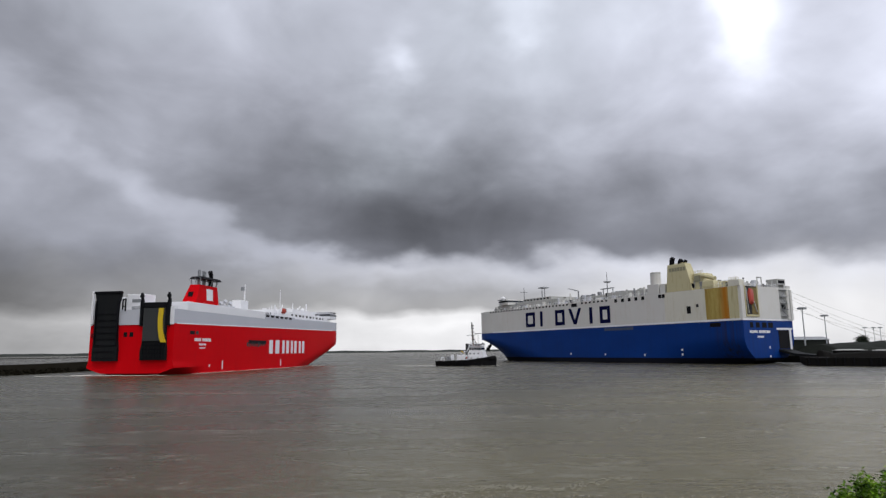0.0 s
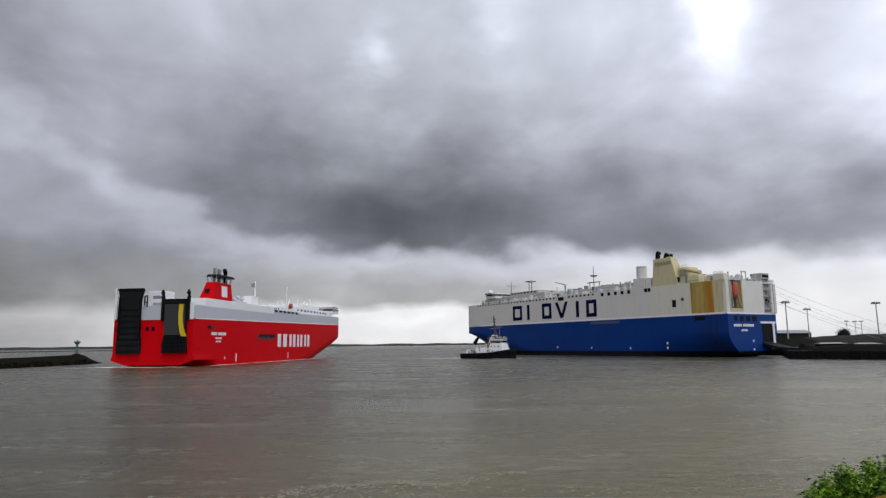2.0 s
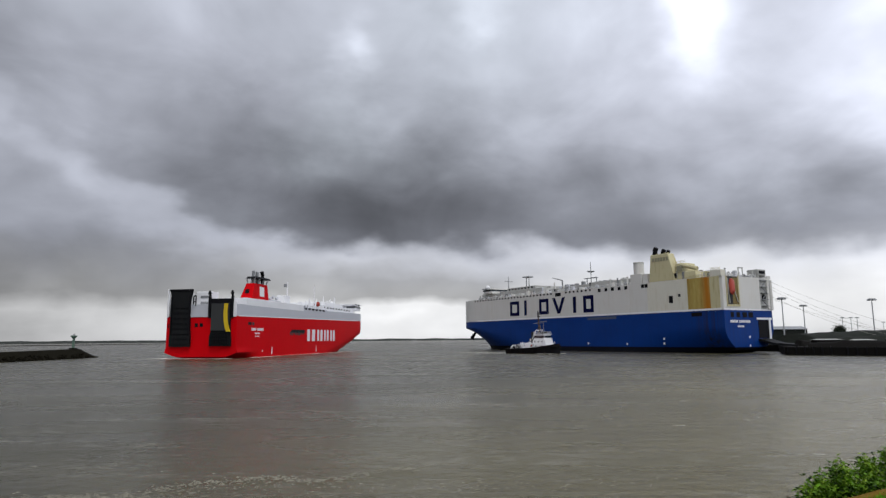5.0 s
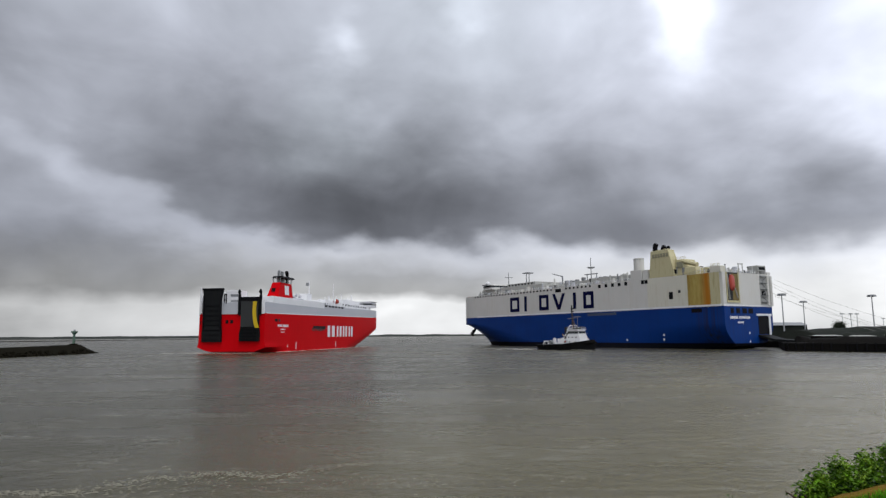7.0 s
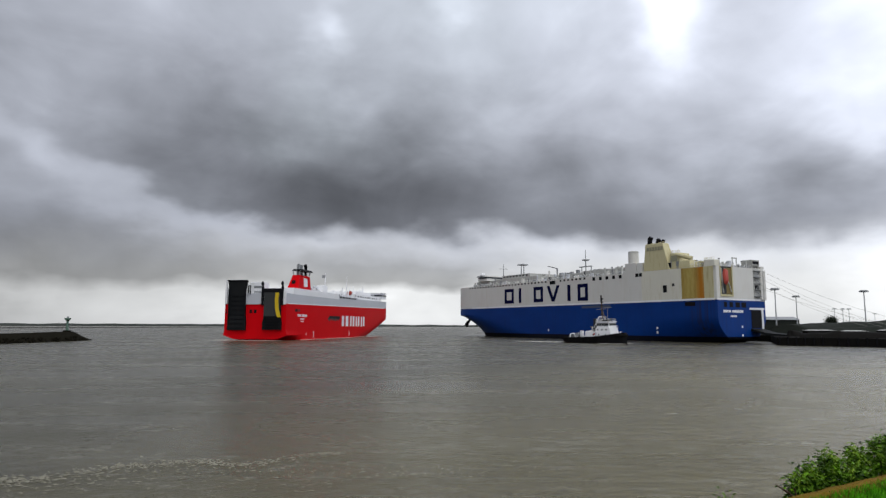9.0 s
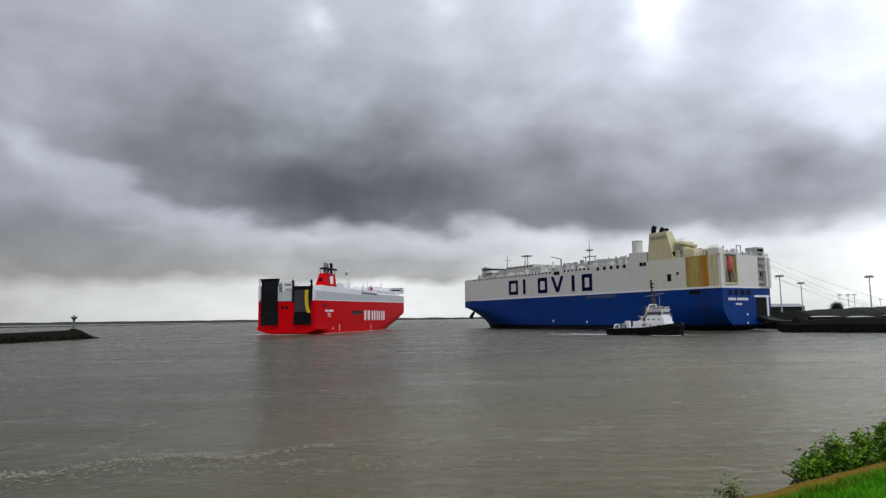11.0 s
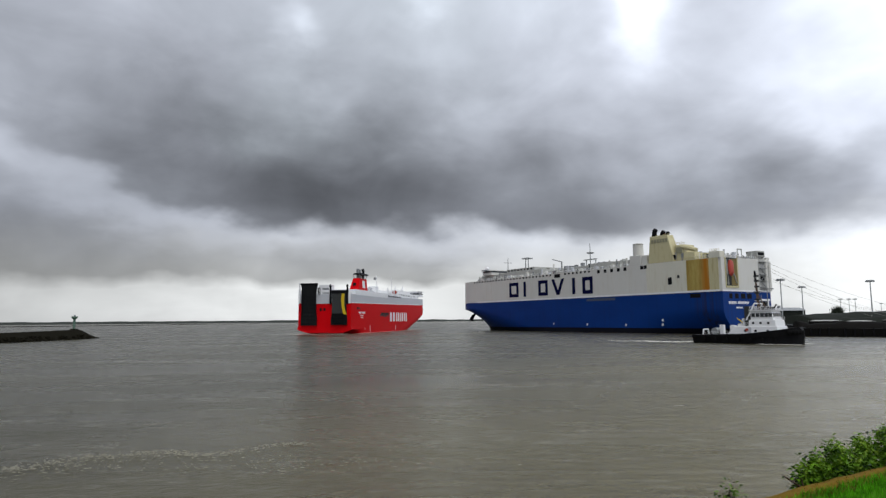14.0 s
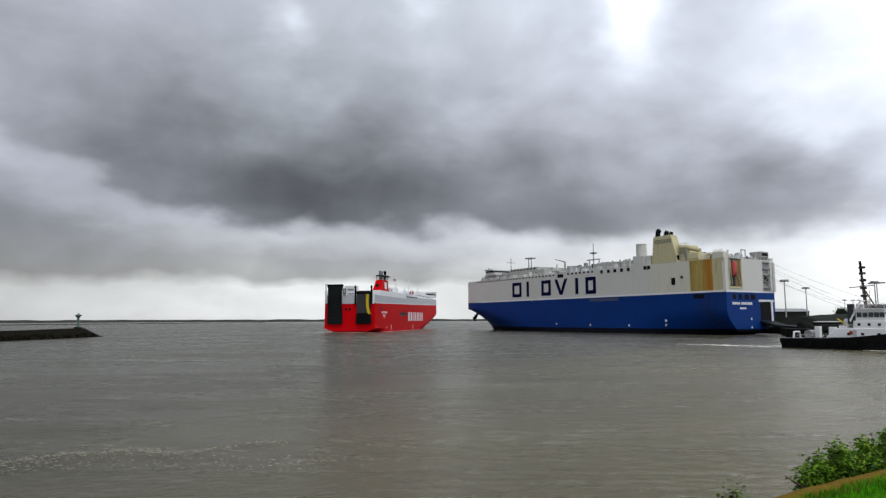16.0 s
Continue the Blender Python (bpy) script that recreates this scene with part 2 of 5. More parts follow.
M["ramp_light"] = paint("grey_ramp_plate", (0.045, 0.047, 0.048), 0.55, 0.2, (0.04, 0.036, 0.03), gloss=0.08)
M["yellow"] = paint("yellow_paint", (0.62, 0.43, 0.015), 0.5, 0.15)
M["black"] = paint("black_paint", (0.008, 0.008, 0.010), 0.5, 0.2, (0.025, 0.022, 0.02), gloss=0.06)
M["tug_hull"] = paint("tug_black", (0.007, 0.007, 0.008), 0.45, 0.2, (0.022, 0.02, 0.018), gloss=0.06)
M["rubber"] = paint("rubber", (0.008, 0.008, 0.008), 0.85, 0.3, (0.02, 0.02, 0.02), gloss=0.04)
M["orange"] = paint("orange_red", (0.60, 0.06, 0.015), 0.45, 0.1)
M["boat"] = paint("faded_red_boat", (0.36, 0.05, 0.035), 0.5, 0.2)
M["buff"] = paint("buff_mast_paint", (0.11, 0.07, 0.05), 0.55, 0.2)
M["steel"] = paint("galvanised_steel", (0.26, 0.27, 0.28), 0.5, 0.2, metal=0.3)
M["green"] = paint("green_beacon_paint", (0.10, 0.17, 0.13), 0.5, 0.2)
M["rope"] = paint("mooring_rope", (0.32, 0.31, 0.28), 0.9, 0.2)
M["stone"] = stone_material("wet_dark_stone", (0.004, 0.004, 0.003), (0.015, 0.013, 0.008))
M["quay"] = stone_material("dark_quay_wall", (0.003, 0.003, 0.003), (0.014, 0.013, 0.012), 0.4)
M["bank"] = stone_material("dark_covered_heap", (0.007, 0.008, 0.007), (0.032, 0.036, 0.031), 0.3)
M["shore"] = stone_material("far_shore_grass", (0.03, 0.034, 0.032), (0.065, 0.07, 0.066), 0.02)
M["earth"] = stone_material("dry_turf_edge", (0.07, 0.045, 0.007), (0.21, 0.13, 0.018), 3)
M["turf"] = stone_material("turf", (0.035, 0.10, 0.008), (0.08, 0.22, 0.012), 2)
M["leaf"] = leaf_material("bush_leaf", (0.003, 0.014, 0.001), (0.17, 0.36, 0.016))
M["leaf_pale"] = leaf_material("pale_shoot", (0.05, 0.13, 0.010), (0.28, 0.40, 0.04))
M["blade"] = leaf_material("grass_blade", (0.04, 0.17, 0.004), (0.14, 0.48, 0.012), 0.55)
M["dry_blade"] = leaf_material("dry_grass_blade", (0.10, 0.075, 0.012), (0.22, 0.18, 0.04), 0.7)
M["faded"] = paint("faded_grey_olive", (0.30, 0.29, 0.20), 0.6, 0.3)
M["olive_drab"] = paint("stained_olive", (0.20, 0.15, 0.055), 0.65, 0.4)
M["twig"] = stone_material("twig_bark", (0.03, 0.02, 0.015), (0.09, 0.06, 0.04), 8)
M["patch"] = paint("faded_blue_patch", (0.06, 0.085, 0.14), 0.6, 0.3)
M["leaf_far"] = leaf_material("grey_green_leaf", (0.02, 0.028, 0.018), (0.06, 0.075, 0.05))
# steel with the haze before the far masts mixed into its colour
M["mast"] = paint("haze_paled_steel", (0.40, 0.41, 0.42), 0.6, 0.2)
M["wake"] = paint("wake_foam", (0.72, 0.70, 0.64), 0.8, 0.1)
M["foam"] = paint("foam", (0.27, 0.255, 0.205), 0.8, 0.1)
gl = Nodes("window_glass")
M["glass"] = gl.base((0.012, 0.016, 0.02), 0.06)


# ---- mesh helpers ----
def link(name, mesh, material, parent=None):
    ob = new(name, mesh)
    if material and not mesh.materials:
        mesh.materials.append(material)
    if parent:
        ob.parent = parent
    return ob


def part(name, bm, material, parent=None, label="", smooth=False):
    mesh = bpy.data.meshes.new(name)
    bmesh.ops.recalc_face_normals(bm, faces=bm.faces)
    bm.to_mesh(mesh)
    bm.free()
    if smooth:
        for f in mesh.polygons:
            f.use_smooth = True
    return tagged(link(name, mesh, material, parent), label)


def box(x0, x1, y0, y1, z0, z1, bm=None, bevel=0.0, top=None):
    """A block; top: (dx0, dx1, dy0, dy1) by which the upper edges come in."""
    bm = bm or bmesh.new()
    a, b, c, d = top or (0, 0, 0, 0)
    v = [bm.verts.new(p) for p in ((x0, y0, z0), (x1, y0, z0), (x1, y1, z0), (x0, y1, z0),
                                   (x0 + a, y0 + c, z1), (x1 - b, y0 + c, z1), (x1 - b, y1 - d, z1), (x0 + a, y1 - d, z1))]
    fs = [bm.faces.new([v[i] for i in q]) for q in ((3, 2, 1, 0), (4, 5, 6, 7), (0, 1, 5, 4), (1, 2, 6, 5), (2, 3, 7, 6), (3, 0, 4, 7))]
    if bevel:
        bmesh.ops.bevel(bm, geom=list({e for f in fs for e in f.edges}), offset=bevel, segments=2, affect="EDGES", profile=0.5)
    return bm


def rod(p, q, r, bm=None, r2=None, n=8):
    bm = bm or bmesh.new()
    p, q = Vector(p), Vector(q)
    d = (q - p).normalized()
    s = d.cross(Vector((0, 0, 1)) if abs(d.z) < 0.9 else Vector((1, 0, 0))).normalized()
    u = d.cross(s)
    rings = []
    for c, rr in ((p, r), (q, r if r2 is None else r2)):
        rings.append([bm.verts.new(c + (s * math.cos(2 * math.pi * i / n) + u * math.sin(2 * math.pi * i / n)) * rr) for i in range(n)])
    for i in range(n):
        bm.faces.new((rings[0][i], rings[0][(i + 1) % n], rings[1][(i + 1) % n], rings[1][i]))
    bm.faces.new(rings[0][::-1])
    bm.faces.new(rings[1])
    return bm


def ball(c, r, bm=None, sz=1.0, n=10):
    bm = bm or bmesh.new()
    bmesh.ops.create_uvsphere(bm, u_segments=n, v_segments=max(5, n // 2), radius=r, matrix=Matrix.Translation(c) @ Matrix.Diagonal((1, 1, sz, 1)))
    return bm


def hull(name, material, parent, zs, stem, stern, breadth, label="", count=48, sheer=None):
    """A ship's shell between the heights zs. stem(z), stern(z): its ends; breadth(y, z): half its width; sheer(y): a lift of the heights."""
    bm = bmesh.new()
    rings = []
    for z in zs:
        side = []
        for i in range(count + 1):
            s = i / count
            s = s * s * (3 - 2 * s) * 0.5 + s * 0.5
            y = stern(z) + s * (stem(z) - stern(z))
            side.append((max(breadth(y, z), 0.02), y, z + (sheer(y, z) if sheer else 0)))
        rings.append([bm.verts.new(p) for p in side] + [bm.verts.new((-b, y, z)) for b, y, z in side[::-1]])
    m = len(rings[0])
    for lo, hi in zip(rings, rings[1:]):
        for i in range(m):
            bm.faces.new((lo[i], lo[(i + 1) % m], hi[(i + 1) % m], hi[i]))
    for r, flip in ((rings[0], True), (rings[-1], False)):
        for i in range(count):
            q = (r[i], r[i + 1], r[m - 2 - i], r[m - 1 - i])
            bm.faces.new(q[::-1] if flip else q)
    ob = part(name, bm, material, parent, label, smooth=True)
    mod = ob.modifiers.new("edges", "EDGE_SPLIT")
    mod.split_angle = radians(32)
    return ob


def dashes(a, b, z0, z1, count, put):
    """A row of short upright bars from a to b: one word."""
    bm = bmesh.new()
    w = (b - a) / count
    for i in range(count):
        put(a + w * i, a + w * (i + 0.76), z0, z1, bm)
    return bm


def thing(name, label, category, m=None, group="", kind=""):
    ob = tagged(new(name), label, category, group, kind)
    if m is not None:
        ob.matrix_basis = m
    return ob


def railing(parent, pts, h=1.1, step=3.0, material=None, name="railing", r=0.05, rails=3):
    bm = bmesh.new()
    for a, b in zip(pts, pts[1:]):
        a, b = Vector(a), Vector(b)
        k = max(1, round((b - a).length / step))
        for i in range(k + 1):
            p = a.lerp(b, i / k)
            rod(p, p + Vector((0, 0, h)), r, bm, n=4)
        for j in range(1, rails + 1):
            rod(a + Vector((0, 0, h * j / rails)), b + Vector((0, 0, h * j / rails)), r * 0.8, bm, n=4)
    return part(name, bm, material or M["clean"], parent)


# ---- the setting ----
def water():
    bm = bmesh.new()
    rings = (0.5, 20, 60, 150, 400, 1000, 2200, 4600)
    prev = None
    for r in rings:
        ring = [bm.verts.new((r * math.cos(2 * math.pi * i / 64), r * math.sin(2 * math.pi * i / 64), 0)) for i in range(64)]
        if prev:
            for i in range(64):
                bm.faces.new((prev[i], prev[(i + 1) % 64], ring[(i + 1) % 64], ring[i]))
        else:
            bm.faces.new(ring)
        prev = ring
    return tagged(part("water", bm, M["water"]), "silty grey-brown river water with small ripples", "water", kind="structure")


def cloud_dome():
    bm = bmesh.new()
    # it stands open over the zenith, where the veiled sun comes through
    prev = None
    for k in range(24):
        e = radians(-2 + k * 2)
        r, z = 4700 * math.cos(e), 4700 * math.sin(e)
        ring = [bm.verts.new((r * math.cos(2 * math.pi * i / 96), r * math.sin(2 * math.pi * i / 96), z)) for i in range(96)]
        if prev:
            for i in range(96):
                bm.faces.new((prev[i], prev[(i + 1) % 96], ring[(i + 1) % 96], ring[i]))
        prev = ring
    return tagged(part("backdrop", bm, M["cloud"], smooth=True), "heavy grey rain clouds with bright gaps, drifting", "sky", kind="structure")


def strip(name, a, b, width, height, material, label, category="shore", slope=0.5):
    """A low bank from a to b with sloping sides."""
    a, b = Vector((*a, 0)), Vector((*b, 0))
    d = (b - a).normalized()
    s = Vector((-d.y, d.x, 0))
    bm = bmesh.new()
    rings = []
    k = max(4, int((b - a).length / 60))
    for i in range(k + 1):
        p = a.lerp(b, i / k)
        h = height * (0.85 + 0.3 * noise.noise(p * 0.01))
        w = width / 2
        rings.append([bm.verts.new(p + s * o + Vector((0, 0, z))) for o, z in ((-w, -0.5), (-w * slope, h), (w * slope, h), (w, -0.5))])
    for r, q in zip(rings, rings[1:]):
        for i in range(3):
            bm.faces.new((r[i], r[i + 1], q[i + 1], q[i]))
    bm.faces.new(rings[0])
    bm.faces.new(rings[-1])
    return tagged(part(name, bm, material), label, category, kind="structure")


def jetty():
    """The mole: a stone-faced bank whose head slopes into the river."""
    bm = bmesh.new()
    rings = []
    for y, z, w in ((60, 3.0, 5), (120, 3.05, 5), (180, 3.1, 5), (225, 3.2, 5), (248, 3.5, 5), (254, 3.55, 4.4), (261, 1.7, 3), (268, -0.4, 1.2)):
        x = -150 + (y - 100) * 0.032
        rings.append([bm.verts.new((x + o, y, zz)) for o, zz in ((-w - 2.5, -0.6), (-w * 0.5, z), (w * 0.5, z), (w + 1.2, -0.6))])
    for r, q in zip(rings, rings[1:]):
        for i in range(3):
            bm.faces.new((r[i], r[i + 1], q[i + 1], q[i]))
    bm.faces.new(rings[0])
    bm.faces.new(rings[-1])
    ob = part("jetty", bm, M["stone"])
    tagged(ob, "low dark stone-faced mole ending in a sloping head", "jetty", kind="structure")
    # armour stones along the water's edge and on the head
    rnd = random.Random(4)
    mesh_kinds = []
    for j in range(5):
        b2 = bmesh.new()
        bmesh.ops.create_icosphere(b2, subdivisions=1, radius=0.4)
        for v in b2.verts:
            v.co *= rnd.uniform(0.7, 1.25)
            v.co.z *= 0.7
        me = bpy.data.meshes.new("stone")
        b2.to_mesh(me)
        b2.free()
        me.materials.append(M["stone"])
        mesh_kinds.append(me)
    for i in range(230):
        y = rnd.uniform(190, 266)
        x = -150 + (y - 100) * 0.032
        f = 0.45 + 0.55 * rnd.random()
        w, z = (5, 3.2) if y < 252 else (5 - (y - 252) * 0.25, max(0.2, 3.5 - (y - 252) * 0.26))
        s = link("stone", mesh_kinds[i % 5], None, ob)
        s.matrix_basis = Matrix.LocRotScale((x + w * 0.5 + (w * 0.5 + 1.2) * f, y, z * (1 - f) * 0.98 + 0.05), Euler((rnd.random() * 6, rnd.random() * 6, rnd.random() * 6)), None)
    return ob


def beacon():
    t = thing("beacon", "green light beacon with a wide cup top on the mole's head", "beacon", pose(-145.1, 253, 3.45))
    part("base", box(-1.1, 1.1, -1.1, 1.1, 0, 0.6, bevel=0.08), M["stone"], t, "concrete base")
    part("post", rod((0, 0, 0.5), (0, 0, 4.3), 0.5, r2=0.42, n=12), M["green"], t)
    part("gallery", rod((0, 0, 4.2), (0, 0, 5.0), 0.5, r2=1.15, n=14), M["green"], t, "flared green gallery")
    part("rail", rod((0, 0, 4.9), (0, 0, 5.4), 1.17, r2=1.2, n=14), M["green"], t)
    part("lantern", rod((0, 0, 5.2), (0, 0, 6.0), 0.45, r2=0.3, n=10), M["steel"], t, "grey lantern")


def quay():
    outline = [(116.6, 221), (129.5, 209), (140, 199), (330, 130), (900, 200), (900, 900), (60, 700), (36, 470), (143, 276)]
    bm = bmesh.new()
    lo = [bm.verts.new((x, y, -1)) for x, y in outline]
    hi = [bm.verts.new((x, y, 2.7)) for x, y in outline]
    bm.faces.new(lo[::-1])
    bm.faces.new(hi)
    for i in range(len(lo)):
        j = (i + 1) % len(lo)
        bm.faces.new((lo[i], lo[j], hi[j], hi[i]))
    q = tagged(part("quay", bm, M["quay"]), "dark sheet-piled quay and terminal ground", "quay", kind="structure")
    # coping and timber fenders along the river face
    for a, b in zip(outline[:3], outline[1:4]):
        a, b = Vector((*a, 0)), Vector((*b, 0))
        d = (b - a).normalized()
        out = Vector((-d.y, d.x, 0)) * (-1 if Vector((-d.y, d.x, 0)).y > 0 else 1)
        k = int(min((b - a).length, 90) / 2.6)
        for i in range(k):
            p = a + d * (1.0 + i * 2.6) + out * 0.14
            part("fender_pile", rod(p + Vector((0, 0, -1)), p + Vector((0, 0, 2.95)), 0.22, n=8), M["black"], q)
    return q


def heap(name, pts, label, material, seed, w=26.0):
    """A long low heap under covers: uneven ridge along pts (x, y, top)."""
    bm = bmesh.new()
    rings = []
    rnd = random.Random(seed)
    dense = []
    for a, b in zip(pts, pts[1:]):
        for i in range(8):
            dense.append(Vector(a).lerp(Vector(b), i / 8))
    dense.append(Vector(pts[-1]))
    for i, p in enumerate(dense):
        d = (dense[min(i + 1, len(dense) - 1)] - dense[max(i - 1, 0)])
        d.z = 0
        s = Vector((-d.y, d.x, 0)).normalized()
        h = p.z + 1.1 * noise.noise(Vector((p.x * 0.11, seed, 0))) + 0.4 * noise.noise(Vector((p.x * 0.4, seed, 5))) - 2.7
        rings.append([bm.verts.new(Vector((p.x, p.y, 2.65)) + s * o * w + Vector((0, 0, hh * h))) for o, hh in
                      ((-0.5, 0), (-0.34, 0.55 + rnd.uniform(-0.06, 0.06)), (-0.18, 0.85), (0, 1), (0.2, 0.9), (0.5, 0))])
    for r, q in zip(rings, rings[1:]):
        for i in range(5):
            bm.faces.new((r[i], r[i + 1], q[i + 1], q[i]))
    bm.faces.new(rings[0])
    bm.faces.new(rings[-1])
    return tagged(part(name, bm, material, smooth=True), label, "heap")


def light_mast():
    t = thing("light_mast", "tall grey steel floodlight mast with crown of lamps", "light mast", group="terminal light masts")
    part("pole", rod((0, 0, 0), (0, 0, 1), 0.0165, r2=0.010, n=8), M["mast"], t)
    bm = bmesh.new()
    rod((0, 0, 0.975), (0, 0, 1.0), 0.075, bm, r2=0.08, n=10)
    part("lamp_ring", bm, M["mast"], t)
    for i in range(8):
        a = math.pi * i / 4
        part("floodlight", box(0.075 * math.cos(a) - 0.015, 0.075 * math.cos(a) + 0.015, 0.075 * math.sin(a) - 0.015, 0.075 * math.sin(a) + 0.015, 0.955, 0.985), M["mast"], t)
    return t


def terminal():
    quay()
    first = None
    for ux, uz, d in ((0.529, 0.061, 330), (0.5618, 0.0493, 330), (0.6695, 0.0582, 330), (0.6209, 0.0295, 640), (0.6341, 0.0294, 640), (0.6438, 0.0294, 640), (0.684, 0.022, 800)):
        h = 6.2 + uz * d - 2.7
        m = Matrix.Translation((ux * d, d, 2.7)) @ Matrix.Diagonal((h, h, h, 1))
        if first is None:
            first = light_mast()
            first.scale = (h, h, h)
            first.location = m.translation
        else:
            c = copy_thing(first, Matrix.Translation(m.translation))
            c.scale = (h, h, h)
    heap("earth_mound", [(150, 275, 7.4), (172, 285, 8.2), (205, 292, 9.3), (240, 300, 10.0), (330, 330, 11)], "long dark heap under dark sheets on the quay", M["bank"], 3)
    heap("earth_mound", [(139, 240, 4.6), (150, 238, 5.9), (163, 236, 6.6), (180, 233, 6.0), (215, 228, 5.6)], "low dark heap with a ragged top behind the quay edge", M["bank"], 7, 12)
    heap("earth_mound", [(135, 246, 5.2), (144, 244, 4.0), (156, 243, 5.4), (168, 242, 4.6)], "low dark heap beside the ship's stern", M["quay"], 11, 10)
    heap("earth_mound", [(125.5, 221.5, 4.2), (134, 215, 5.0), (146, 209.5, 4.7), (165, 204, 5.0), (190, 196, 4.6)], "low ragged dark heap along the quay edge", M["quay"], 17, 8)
    # pale sheets laid along the heap
    for x0, x1, y, z in ((130, 140, 227, 5.5), (142.5, 151, 226, 5.3), (155, 160, 225, 5.6)):
        t = thing("sheeted_stack", "low dark stack under a pale grey sheet on the quay", "stack", group="sheeted stacks")
        part("stack_body", box(x0, x1, y - 1.5, y + 1.5, 2.7, z - 0.35, bevel=0.1), M["quay"], t)
        part("sheet", box(x0 - 0.2, x1 + 0.2, y - 1.7, y + 1.7, z - 0.45, z - 0.1, top=(1.6, 2.4, 1.2, 1.2), bevel=0.06), M["deck"], t, "pale grey sheet")
    tree((203, 330, 7.6), 3.6)
    # low shed far behind
    t = thing("shed", "long low grey-green shed behind the terminal", "shed", pose(181, 352, 2.7, 0, 0, 10))
    part("wall", box(-16, 16, -5, 5, 0, 7.5), M["bank"], t)
    part("roof", box(-16.6, 16.6, -5.6, 5.6, 7.5, 9.2, top=(0.3, 0.3, 5.2, 5.2)), M["steel"], t)


def tree(at, r):
    t = thing("tree", "small round grey-green tree on the terminal bank", "tree", Matrix.Translation(at))
    bm = rod((0, 0, -3), (0, 0, 2.5), 0.35, r2=0.18)
    rnd = random.Random(9)
    for i in range(7):
        a = i * 0.9
        rod((0, 0, 1 + 0.2 * i), (math.cos(a) * r * 0.5, math.sin(a) * r * 0.5, 3 + rnd.uniform(0, r * 0.5)), 0.12, bm, 0.04, n=5)
    part("trunk", bm, M["twig"], t)
    part("crown", leaves(rnd, 7000, lambda: Vector((rnd.gauss(0, r * 0.30), rnd.gauss(0, r * 0.30), 1.4 + rnd.gauss(0, r * 0.28))), 0.46, 0.8), M["leaf_far"], t)


def leaves(rnd, count, where, size, width=0.5):
    bm = bmesh.new()
    for i in range(count):
        c = where()
        if c is None:
            continue
        s = size * rnd.uniform(0.6, 1.3)
        q = Euler((rnd.uniform(-0.9, 0.9), rnd.uniform(-0.9, 0.9), rnd.uniform(0, 6.28))).to_matrix()
        p = [bm.verts.new(c + q @ Vector(v)) for v in ((0, 0, 0), (s * width * 0.5, s * 0.45, s * 0.12), (0, s, 0), (-s * width * 0.5, s * 0.45, s * 0.12))]
        bm.faces.new((p[0], p[1], p[2]))
        bm.faces.new((p[0], p[2], p[3]))
    return bm


# the edge of the dike's crown, and the slope beyond it
def crest(s):
    return Vector((2.85 + 1.87 * s, 5.80 + 1.12 * s, 4.62 + 0.02 * s))


def ground_z(p):
    d = (p - crest(0)).dot(Vector((-0.514, 0.858, 0)))
    return 4.62 - max(0.0, d) * 0.95 + 0.02 * noise.noise(p * 2.0) + (0.05 * min(0.0, d + 0.3) if d < -0.3 else 0)


def bank():
    bm = bmesh.new()
    along, across = Vector((0.858, 0.514, 0)), Vector((-0.514, 0.858, 0))
    grid = []
    for i in range(61):
        row = []
        for j in range(41):
            d = -14 + 26 * (j / 40) if j < 40 else 13
            p = crest(0) + along * (-30 + i * 1.6) + across * d
            row.append(bm.verts.new((p.x, p.y, ground_z(Vector((p.x, p.y, 0))))))
        grid.append(row)
    for a, b in zip(grid, grid[1:]):
        for j in range(40):
            bm.faces.new((a[j], a[j + 1], b[j + 1], b[j]))
    ob = tagged(part("ground", bm, M["turf"], smooth=True), "grassy dike crown and slope above the river", "ground", kind="structure")
    # the worn brown edge of the crown
    bm = bmesh.new()
    rows = []
    for i in range(80):
        s = -2 + i * 0.1
        c = crest(s)
        rows.append([bm.verts.new((*(c + across * o).xy, ground_z(c + across * o) + 0.012 + (0.03 if k in (1, 2) else -0.02) + 0.012 * noise.noise(Vector((s * 6, k, 0))))) for k, o in enumerate((-0.15 + 0.05 * noise.noise(Vector((s * 2, 0, 3))), -0.09, 0.0, 0.12))])
    for a, b in zip(rows, rows[1:]):
        for k in range(3):
            bm.faces.new((a[k], a[k + 1], b[k + 1], b[k]))
    tagged(part("trim", bm, M["earth"], smooth=True), "worn brown turf edge of the dike crown", "edge", kind="structure")
    return ob


def grass():
    rnd = random.Random(21)
    along, across = Vector((0.858, 0.514, 0)), Vector((-0.514, 0.858, 0))
    for name, mat, count, lo, hi, height, label in (("grass", M["blade"], 34000, -1.9, -0.10, 0.055, "short bright green grass on the dike"),
                                                    ("grass", M["dry_blade"], 7500, -0.24, 0.10, 0.04, "dry brown grass on the edge of the dike")):
        bm = bmesh.new()
        for i in range(count):
            p = crest(0) + along * rnd.uniform(-1.0, 5.5) + across * rnd.uniform(lo, hi)
            p.z = ground_z(p)
            h, a = height * rnd.uniform(0.5, 1.5), rnd.uniform(0, 6.28)
            w = Vector((math.cos(a), math.sin(a), 0)) * 0.004
            lean = Vector((rnd.uniform(-1, 1), rnd.uniform(-1, 1), 0)) * h * 0.45
            up = Vector((0, 0, h))
            v = [bm.verts.new(q) for q in (p - w, p + w, p + w * 0.6 + lean * 0.4 + up * 0.6, p + lean + up, p - w * 0.6 + lean * 0.4 + up * 0.6)]
            bm.faces.new(v)
        tagged(part(name, bm, mat), label, "grass", kind="stuff")


